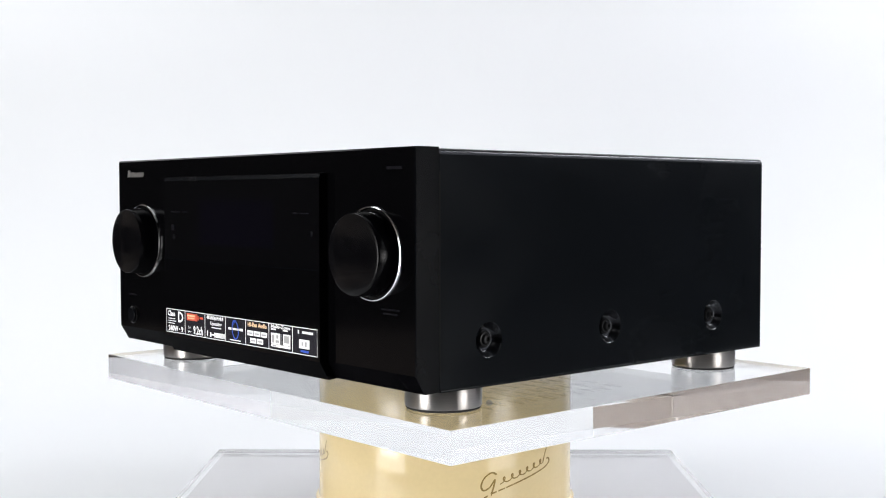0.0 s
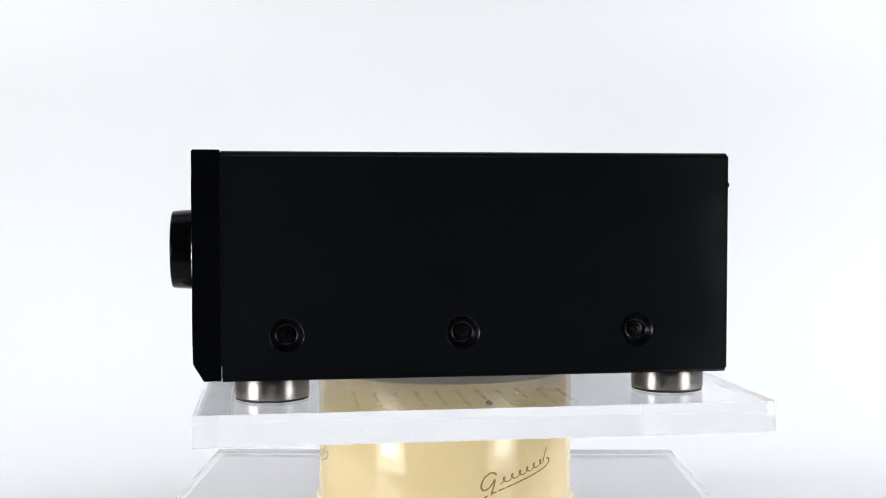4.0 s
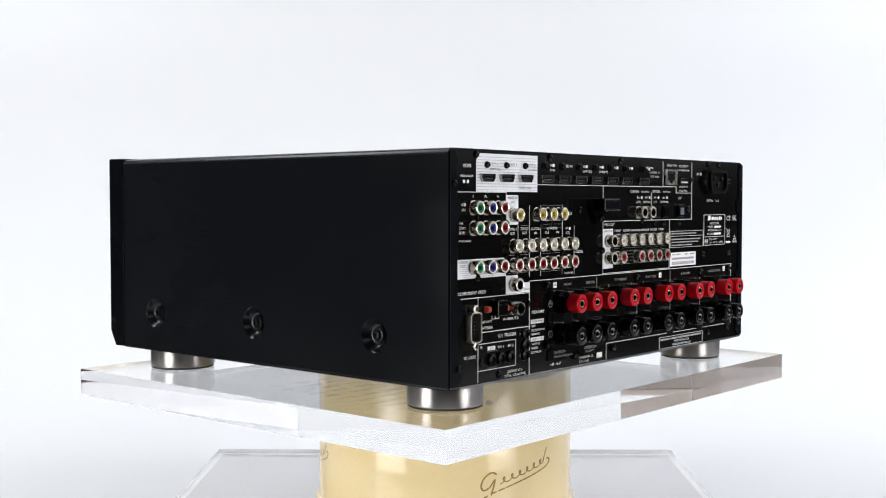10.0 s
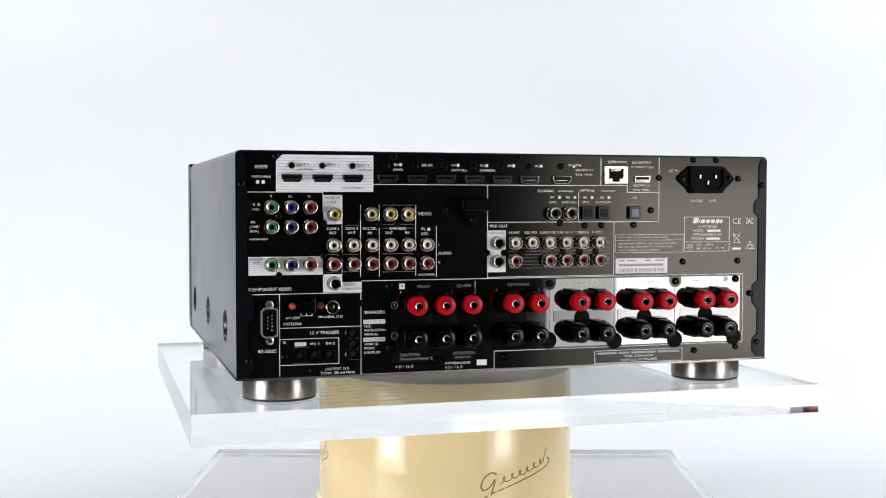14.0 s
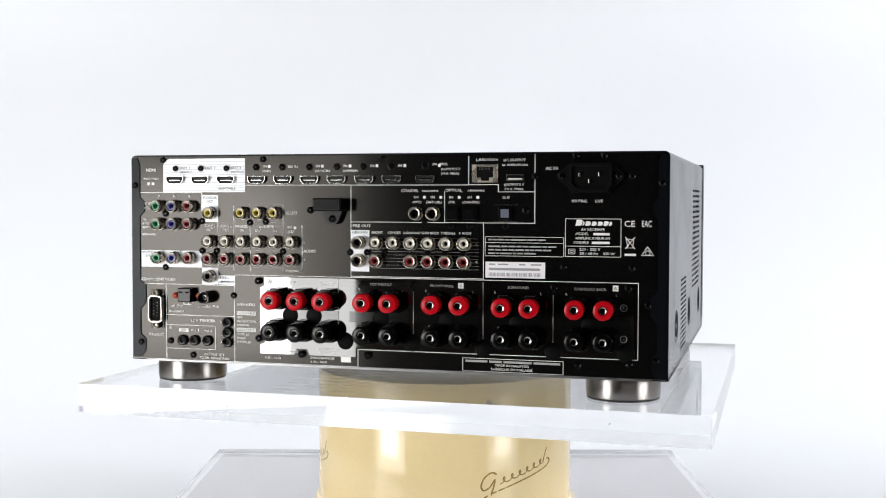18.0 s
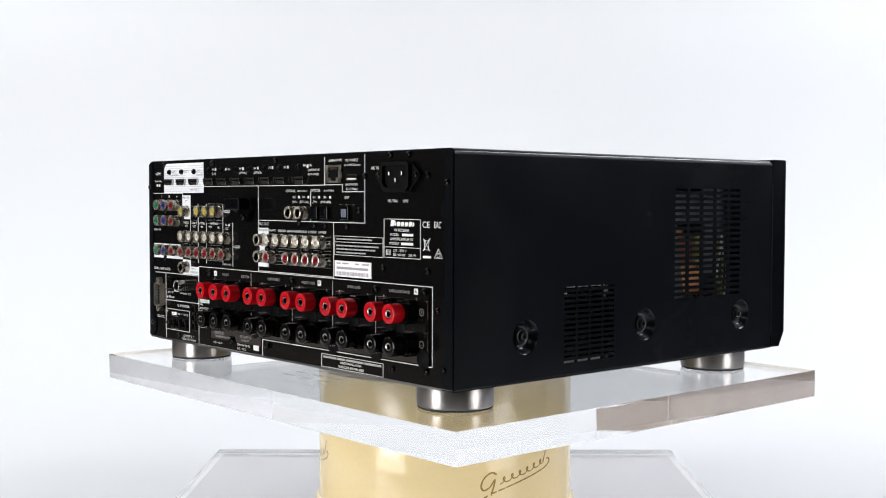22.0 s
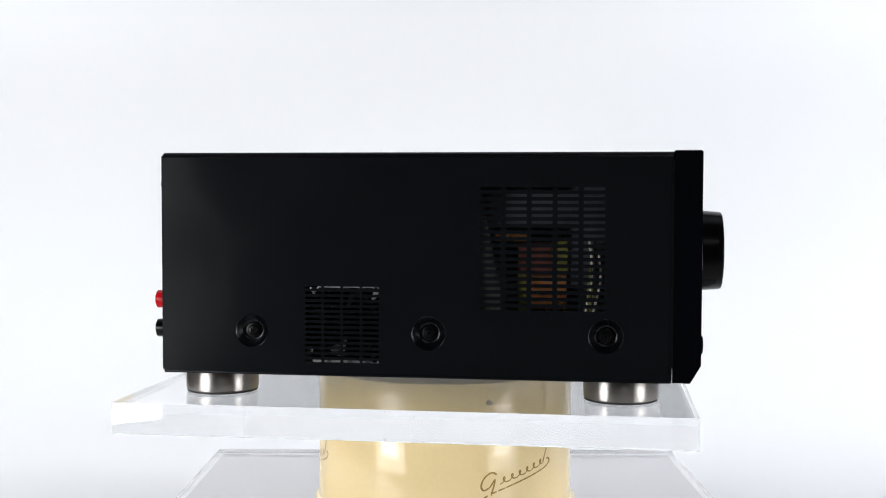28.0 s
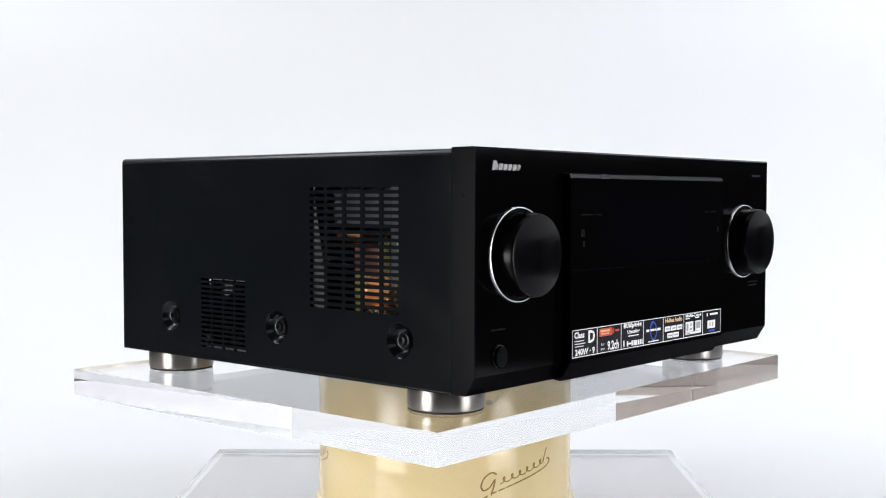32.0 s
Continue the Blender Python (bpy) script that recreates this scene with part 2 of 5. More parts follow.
# ---- the studio ----


def structure(name, bm, mat, label, smooth=False):
    ob = part(name, bm, mat, None, "", smooth=smooth)
    return tagged(ob, label, "room", kind="structure")


def build_sweep():
    """White paper that lies on the table and curves up into the background."""
    prof = [(-0.34, -0.159), (0.2, -0.159), (0.5, -0.159)]
    for k in range(1, 25):
        a = math.pi / 2 * k / 24
        prof.append((0.5 + 0.5 * math.sin(a), -0.159 + 0.5 * (1 - math.cos(a))))
    prof.append((1.0, 1.6))
    under = [(y + 0.003 * math.sin(a), z - 0.003 * math.cos(a)) for (y, z), a in zip(prof, [0, 0, 0] + [math.pi / 2 * k / 24 for k in range(1, 25)] + [math.pi / 2])]
    bm = extrude_profile(prof + under[::-1], lambda u, v, d: (d, u, v), -0.83, 0.83)
    structure("backdrop", bm, SWEEP, "white seamless paper sweep behind the stand", True)


build_sweep()
structure("table", boxes((-0.84, 0.84, -0.60, 0.95, -0.20, -0.163), bevel=0.001), TABLEWHITE, "plain white tabletop under the white paper")
# added out of view: a white surface for the clear plate's edges to pick up
structure("side_table", boxes((0.841, 1.34, -1.05, 0.75, -0.20, -0.163), bevel=0.001), TABLEWHITE, "unseen white tabletop added to whiten the clear plate's edges")
structure("wall_north", boxes((-4.5, 5, 2.4, 2.5, -0.75, 2.5)), WALL, "plain dim studio wall")
structure("wall_south", boxes((-4.5, 5, -8.1, -8.0, -0.75, 2.5)), WALL, "plain dim studio wall")
structure("wall_east", boxes((5, 5.1, -8.1, 2.5, -0.75, 2.5)), CEIL, "plain dim studio wall")
structure("wall_west", boxes((-4.5, -4.408, -8.1, 2.5, 0.45, 2.5), (-4.5, -4.408, -8.1, 2.5, -0.75, -0.45)), GROUT, "brown tiled wall with pale joints")
# made-up dark band, so the glossy front has something dark to reflect
structure("wall_wainscot", boxes((-4.5, -4.405, -8.1, 2.5, -0.447, 0.447)), DARKBAND, "unseen dark band added to keep the receiver's reflections dark")
# made-up board out of view, to brighten what the plate's edges show
structure("wall_board", boxes((2.20, 2.23, -1.6, 1.6, 0.275, 1.5)), TABLEWHITE, "unseen white board added to brighten the clear plate's edges")
structure("wall_red", boxes((-1.060, -0.905, 0.985, 1.0, 0.080, 0.205)), REDWALL, "small red board on the blue-grey board")
structure("wall_blue", boxes((-1.225, -0.835, 1.0, 1.02, -0.75, 0.222)), BLUEWALL, "blue-grey board beside the red board")
structure("wall_blue_east", boxes((0.835, 1.215, 1.0, 1.02, -0.75, 0.222)), BLUEWALL, "blue-grey board beside the white paper")
# two white boards added out of view, for white in the plate's edges
structure("wall_white_east", boxes((0.835, 1.60, 1.0, 1.02, 0.224, 1.4)), TABLEWHITE, "unseen white board over the blue-grey board, added to whiten the plate's edges")
structure("wall_white", boxes((-1.60, -0.835, 1.0, 1.02, 0.224, 1.4)), TABLEWHITE, "unseen white board over the blue-grey board, added to whiten the plate's edges")
structure("ceiling", boxes((-4.5, 5.1, -8.1, 2.5, 2.5, 2.6)), CEIL, "plain dim studio ceiling")
structure("floor", boxes((-4.5, 5.1, -8.1, 2.5, -0.85, -0.755)), GROUT, "brown tiled floor with pale joints")
WALLW = bpy.data.objects["wall_west"]
FLOOR = bpy.data.objects["floor"]

# ---- display stand ----


def acrylic_plate(name, z, thick, w, d, label, cx=0.0, cy=0.0, turn=0.0):
    bm = box(bmesh.new(), cx - w / 2, cx + w / 2, cy - d / 2, cy + d / 2, z - thick, z)
    bmesh.ops.rotate(bm, verts=bm.verts[:], cent=(0, 0, 0), matrix=Matrix.Rotation(radians(turn), 3, "Z"))
    ob = part(name, bm, ACRYLIC, None)
    ob.visible_shadow = False
    return tagged(ob, label, "display plate")


PLATE = acrylic_plate("turntable_plate", 0.0004, 0.0231, 0.5024, 0.4263, "thick clear acrylic plate turning on a cream column", -0.0029, 0.0008, -0.186)
tagged(part("base_pad", boxes((-0.2470, 0.2470, -0.210, 0.210, -0.1588, -0.1522), bevel=0.0006), PAD, None), "pale grey board under the clear base plate", "board")
BASE = acrylic_plate("base_plate", -0.1285, 0.0231, 0.503, 0.430, "clear acrylic base plate lying on white paper")
part("rubber_foot", boxes((-0.246, -0.218, 0.2106, 0.2145, -0.1588, -0.1519), bevel=0.001), PADGREY, BASE, "small grey rubber foot under the plate")

COLUMN = tagged(new("display_column"), "cream lacquered round column with gold script marks", "display stand")
part("column_body", revolve([(0, -0.1283), (0.1185, -0.1283), (0.1195, -0.127), (0.1195, -0.1215), (0.1165, -0.1195), (0.1160, -0.0255), (0.1150, -0.0230), (0, -0.0230)], 96, "z"), CREAM, COLUMN, smooth=True)


def on_column(a, z, lift=0.0):
    """A point on the column's skin, at an angle from the camera's side, to the right."""
    r = 0.1161 + lift
    return (r * math.sin(a), -r * math.cos(a), z)


def ribbon(bm, pts, width, place):
    """A flat stroke along a line of (u, v)."""
    left, right = [], []
    for i, (u, v) in enumerate(pts):
        u0, v0 = pts[max(i - 1, 0)]
        u1, v1 = pts[min(i + 1, len(pts) - 1)]
        du, dv = u1 - u0, v1 - v0
        k = width / 2 / max(1e-9, math.hypot(du, dv))
        left.append(bm.verts.new(place(u - dv * k, v + du * k)))
        right.append(bm.verts.new(place(u + dv * k, v - du * k)))
    for i in range(len(pts) - 1):
        bm.faces.new((left[i], left[i + 1], right[i + 1], right[i]))
    return bm


MILLI = 0.00100


def script_mark(centre):
    """A slanting gold flourish: a row of round loops over a long tail."""
    bm = bmesh.new()
    place = lambda u, v: on_column(centre + 1.06 * u / 0.1161, -0.0835 + 0.85 * v + 0.27 * u, 0.00025)
    def smooth_line(pts, n=6):
        out = []
        for k in range(len(pts) - 1):
            p0, p1, p2, p3 = pts[max(k - 1, 0)], pts[k], pts[k + 1], pts[min(k + 2, len(pts) - 1)]
            for s in [q / n for q in range(n)]:
                out.append(tuple(0.5 * (2 * p1[c] + (p2[c] - p0[c]) * s + (2 * p0[c] - 5 * p1[c] + 4 * p2[c] - p3[c]) * s * s + (3 * p1[c] - p0[c] - 3 * p2[c] + p3[c]) * s ** 3) * MILLI for c in (0, 1)))
        return out + [tuple(c * MILLI for c in pts[-1])]
    # a tall open loop whose tail runs back under the whole mark
    ribbon(bm, smooth_line([(-16, 9), (-20, 12.5), (-26, 10), (-29, 3), (-27, -2.5), (-22, -1.5), (-18, 4), (-17.5, 3), (-19, -4), (-22, -12), (-27, -17), (-31, -16.5), (-29, -11.5), (-20, -8.5), (0, -7.5), (22, -7.5), (34, -7), (39, -4.5), (39, -1), (36, 1)]), 0.0015, place)
    # a row of even round loops
    ribbon(bm, [((-13 + 7.4 * q / 14 + 2.3 * math.sin(2 * math.pi * q / 14)) * MILLI, (0.8 - 2.9 * math.cos(2 * math.pi * q / 14)) * MILLI) for q in range(84)], 0.0012, place)
    ribbon(bm, smooth_line([(31, -2), (33, 5), (36, 12)]), 0.0013, place)
    part("script_mark", bm, GOLD, COLUMN, "gold printed flourish")


for a in (30.3, 150.3, -83.5):
    script_mark(radians(a))
part("side_screw", revolve([(0, -0.1171), (0.0010, -0.1171), (0.0014, -0.1178), (0.0024, -0.1176), (0.0026, -0.1160), (0.0026, -0.1140)], 16, "y"), ZINC, COLUMN, "small screw in the column's side", (0, 0, -0.0385), True).rotation_euler = (0, 0, radians(18.6))
BUBBLE = part("bubble", revolve([(0, 0.0007), (0.0006, 0.0004), (0.0008, 0.0), (0.0006, -0.0004), (0, -0.0007)], 10, "z"), CHROME, PLATE, "tiny bright bubble in the plate", at=(0.172, 0.033, -0.012), smooth=True)
part("bubble", BUBBLE.data, None, PLATE, at=(-0.165, 0.020, -0.012))

# ---- the receiver ----
RX = tagged(new("av_receiver"), "black audio receiver with two large knobs and red and black terminals", "receiver")
AT = (OX, OY, 0.0)
W2, Y1, YB, ZT, ZB = 0.2175, 0.017, 0.3985, 0.1857, 0.0200


def rx(name, bm, mat, parent=None, label="", smooth=False):
    """A part of the receiver, in the receiver's own measures."""
    return part(name, bm, mat, parent or RX, label, AT if parent is None else None, smooth)


def feet():
    body = revolve([(0, 0.0012), (0.0274, 0.0012), (0.0280, 0.0018), (0.0282, 0.003), (0.0282, 0.0155), (0.0272, 0.0170), (0, 0.0170)], 56, "z")
    me = None
    for x, y in ((0.181, 0.053), (-0.181, 0.053), (0.181, 0.364), (-0.181, 0.364)):
        f = part("foot", me or body, FOOT, RX, "brushed metal foot", (OX + x, OY + y, 0.0010), True)
        if me is None:
            me = f.data
            ring = part("foot_collar", revolve([(0, 0.0170), (0.0255, 0.0170), (0.0255, 0.0190), (0, 0.0190)], 40, "z"), RUBBER, f)
            pad = part("rubber_pad", revolve([(0, -0.0004), (0.0270, -0.0004), (0.0276, 0.0004), (0.0274, 0.0012), (0, 0.0012)], 56, "z"), RUBBER, f)
        else:
            part("foot_collar", ring.data, None, f)
            part("rubber_pad", pad.data, None, f)


def vent(y0, y1, z0, z1, cols, rows, gap_y=0.0032, fill=0.46):
    """Rows of slots; y runs back from the front."""
    out = []
    cw, rh = (y1 - y0) / cols, (z1 - z0) / rows
    for c in range(cols):
        for r in range(rows):
            z = z0 + (r + 0.5) * rh
            h, u0, u1 = rh * fill / 2, y0 + c * cw + gap_y / 2, y0 + (c + 1) * cw - gap_y / 2
            out.append([(u0 + h * 0.6, z - h), (u1 - h * 0.6, z - h), (u1, z - h * 0.4), (u1, z + h * 0.4), (u1 - h * 0.6, z + h), (u0 + h * 0.6, z + h), (u0, z + h * 0.4), (u0, z - h * 0.4)])
    return out


SCREW_R = ((0.0639, 0.0518), (0.1938, 0.0518), (0.3275, 0.0518))
SCREW_L = ((0.0644, 0.0518), (0.1943, 0.0518), (0.3289, 0.0518))


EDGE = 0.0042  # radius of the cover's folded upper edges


def covers():
    outer = slot(Y1 + 0.0006, YB - 0.0006, ZB + 0.0006, ZT - EDGE)
    rx("side_panel", sheet(outer, [circle(y, z, 0.0125, 28) for y, z in SCREW_R], lambda u, v, d: (W2 - d, u, v), 0.0012), PAINT)
    holes = [circle(y, z, 0.0125, 28) for y, z in SCREW_L]
    holes += vent(0.0641, 0.1582, 0.0686, 0.1613, 5, 19) + vent(0.2306, 0.2890, 0.0277, 0.0869, 4, 15, 0.0018)
    rx("side_panel", sheet(outer, holes, lambda u, v, d: (-W2 + d, u, v), 0.0012), PAINT, label="black steel side panel with two slotted vents")
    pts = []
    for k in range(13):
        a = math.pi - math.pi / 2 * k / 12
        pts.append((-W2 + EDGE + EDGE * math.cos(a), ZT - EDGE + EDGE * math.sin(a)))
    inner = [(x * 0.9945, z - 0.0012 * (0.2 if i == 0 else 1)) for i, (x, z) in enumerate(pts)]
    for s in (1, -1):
        fold = rx("cover_edge", extrude_profile([(s * x, z) for x, z in pts + inner[::-1]], lambda u, v, d: (u, d, v), Y1 + 0.0006, YB - 0.0006), CUP, label="rounded fold of the cover, its shine raised to show a highlight", smooth=True)
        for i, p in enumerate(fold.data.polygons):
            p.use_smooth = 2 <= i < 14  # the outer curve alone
    top = slot(-W2 + EDGE, W2 - EDGE, Y1 + 0.0006, YB - 0.0006)
    slots = []
    for c in range(8):
        for r in range(14):
            slots.append(slot(-0.19 + c * 0.048, -0.19 + c * 0.048 + 0.042, 0.05 + r * 0.012, 0.0532 + r * 0.012))
    rx("top_cover", sheet(top, slots, lambda u, v, d: (u, v, ZT - d), 0.0012), PAINT)
    slots = []
    for gx in (0.06,):
        for r in range(11):
            for c in range(3):
                slots.append(slot(gx + c * 0.028 + 0.004 * (r % 2), gx + c * 0.028 + 0.022 + 0.004 * (r % 2), 0.12 + r * 0.018, 0.1245 + r * 0.018))
    rx("bottom_plate", sheet(slot(-W2 + 0.0130, W2 - 0.0130, Y1 + 0.004, YB - 0.001), slots, lambda u, v, d: (u, v, ZB - 0.0008 - d), 0.0012), ZINC, label="bare zinc-plated bottom with slots")
    for s in (1, -1):
        rx("bottom_flange", boxes((s * W2 - 0.0125 * (s > 0) - 0.0002 * s, s * W2 + 0.0125 * (s < 0) - 0.0002 * s, Y1 + 0.002, YB - 0.0008, 0.0186, 0.0204)), PAINT)
        rx("cover_lip", box(bmesh.new(), min(s * W2 - 0.0006 * s, s * W2 + 0.0006 * s), max(s * W2 - 0.0006 * s, s * W2 + 0.0006 * s), Y1 + 0.0008, YB - 0.0008, 0.0188, 0.0206, 0.0005, 3), PAINT, label="rolled lower edge of the cover", smooth=True)
    cup = revolve([(0.0128, 0.0002), (0.0124, -0.0001), (0.0119, -0.0007), (0.0110, -0.0020), (0.0098, -0.0036), (0.0084, -0.0050), (0.0070, -0.0057), (0.0, -0.0058)], 32, "x")
    head = revolve([(0.0060, -0.0058), (0.0060, -0.0046), (0.0052, -0.0036), (0.0042, -0.0034), (0.0040, -0.0026), (0.0030, -0.0016), (0.0015, -0.0014), (0.0012, -0.0026), (0, -0.0026)], 20, "x")
    cm = hm = None
    for s, spots in ((1, SCREW_R), (-1, SCREW_L)):
        for y, z in spots:
            c = part("screw_cup", cm or cup, CUP, RX, "", (OX + s * W2, OY + y, z), True)
            cm = c.data
            h = part("screw", hm or head, DARKSCREW, c, "black cross-head screw", None, True)
            hm = h.data
            if s < 0:
                c.rotation_euler = (0, 0, math.pi)


def front():
    top = ZT + 0.0008
    prof = [(-0.0032, 0.0320), (-0.0032, top - 0.0012), (-0.0020, top), (Y1 - 0.0006, top), (Y1, top - 0.0006), (Y1, 0.0193), (0.0045, 0.0190)]
    def darken_chin(ob):
        """The same lacquer with its shine taken out, to keep the sloping face dark."""
        ob.data.materials.append(CHIN)
        for f in ob.data.polygons:
            if f.normal.z < -0.3:
                f.material_index = 1

    darken_chin(rx("front_panel", extrude_profile(prof, lambda u, v, d: (d, u, v), -W2 + 0.0012, W2 - 0.0012), LACQUER, label="glossy black front panel with a sloping lower edge"))
    for s in (1, -1):
        bm = extrude_profile(prof, lambda u, v, d: (s * d, u, v), W2 - 0.0012, W2 + 0.0003)
        rx("end_cap", bm, SATIN, label="satin black end of the front panel")
        rx("end_seam", boxes((min(s * (W2 - 0.0008), s * (W2 + 0.0005)), max(s * (W2 - 0.0008), s * (W2 + 0.0005)), Y1 - 0.0002, Y1 + 0.0013, 0.0300, 0.1700)), DEEPBLACK)
    mid = lambda z0, z1: boxes((-0.1165, 0.1165, -0.0104, -0.0033, z0, z1))
    rx("display_window", mid(0.0995, 0.1665), GLOSS, label="raised glossy display window, dark")
    door = [(-0.0104, 0.0320), (-0.0104, 0.0985), (-0.0033, 0.0985), (-0.0033, 0.0320), (0.0040, 0.0186), (-0.0025, 0.0182)]
    darken_chin(rx("front_door", extrude_profile(door, lambda u, v, d: (d, u, v), -0.1165, 0.1165), LACQUER, label="raised glossy flap under the display"))
    rx("display_trim", extrude_profile([(-0.0104, 0.1668), (-0.0092, 0.1696), (-0.0033, 0.1704), (-0.0033, 0.1668)], lambda u, v, d: (d, u, v), -0.1165, 0.1165), SATIN, label="black bevelled strip over the display")
    rx("display_glass", boxes((-0.0560, 0.0560, -0.01045, -0.0103, 0.1130, 0.1500)), VFD, label="dark violet display behind the window")
    rx("seam_trim", boxes((-0.1163, 0.1163, -0.0101, -0.0036, 0.0986, 0.0994)), SATIN)
    for x in (-0.170, 0.170):
        knob = part("knob", revolve([(0, -0.0172), (0.0276, -0.0172), (0.0285, -0.0168), (0.0290, -0.0158), (0.0293, -0.0120), (0.0299, -0.0040), (0.0300, 0)], 72, "y"), KNOB, RX, "large black turned knob", (OX + x, OY - 0.0034, 0.1130), True)
        part("knob_ring", revolve([(0.0316, -0.0005), (0.0324, -0.0015), (0.0330, -0.0013), (0.0334, 0.0)], 72, "y"), CHROME, knob, "thin chrome ring", None, True)
        part("knob_recess", revolve([(0, -0.0004), (0.0312, -0.0004), (0.0314, 0.0001)], 64, "y"), DEEPBLACK, knob, "", None, True)
    b = part("power_button", revolve([(0, -0.003), (0.0062, -0.003), (0.0068, -0.0024), (0.0070, 0.0)], 32, "y"), SATIN, RX, "", (OX - 0.191, OY - 0.0033, 0.0440), True)
    part("button_ring", revolve([(0.0072, 0.0), (0.0075, -0.0012), (0.0082, -0.0008), (0.0084, 0.0)], 32, "y"), BLACK, b, "", None, True)
    # the maker's mark becomes a plain slanted bar of its size, in silver
    bm = bmesh.new()
    for u0, u1, v1 in ((-0.0190, -0.0150, 0.0040), (-0.0148, -0.0132, 0.0022), (-0.0122, -0.0080, 0.0022), (-0.0070, -0.0030, 0.0018), (-0.0020, 0.0024, 0.0018), (0.0032, 0.0076, 0.0018), (0.0084, 0.0118, 0.0018)):
        lean = [(u + 0.25 * v, v) for u, v in ((u0, -0.0024), (u1 - 0.0012, -0.0024), (u1, -0.0010), (u1, v1 - 0.0010), (u1 - 0.0010, v1), (u0, v1))]
        face = [bm.verts.new((-0.1800 + u, -0.0037, 0.1735 + v)) for u, v in lean]
        back = [bm.verts.new((-0.1800 + u, -0.0032, 0.1735 + v)) for u, v in lean]
        bm.faces.new(face)
        for q in range(6):
            bm.faces.new((face[q], back[q], back[(q + 1) % 6], face[(q + 1) % 6]))
    rx("maker_plate", bm, SILVERINK, label="small silver maker's mark as bars")
    bm = bmesh.new()
    for x0, x1, z0, z1, y in ((0.186, 0.203, 0.1715, 0.1735, -0.0034), (0.180, 0.200, 0.0745, 0.0758, -0.0034), (0.182, 0.198, 0.0715, 0.0728, -0.0034), (-0.200, -0.184, 0.0620, 0.0632, -0.0034)):
        rx("front_print", boxes((x0, x1, y, y + 0.0003, z0, z1)), FAINT)
    for x0, x1, z0, z1 in ((-0.104, -0.088, 0.1395, 0.1405), (-0.084, -0.077, 0.1395, 0.1405), (0.083, 0.089, 0.1400, 0.1410), (0.092, 0.104, 0.1400, 0.1410)):
        rx("front_print", boxes((x0, x1, -0.0106, -0.0103, z0, z1)), FAINT)
    bm = bmesh.new()
    for x, z, w, h in ((-0.1010, 0.1265, 0.005, 0.005), (-0.0995, 0.1185, 0.003, 0.004), (0.1070, 0.1255, 0.0025, 0.004)):
        rx("indicator", boxes((x - w / 2, x + w / 2, -0.0107, -0.0103, z - h / 2, z + h / 2), bevel=0.0001), FAINT)


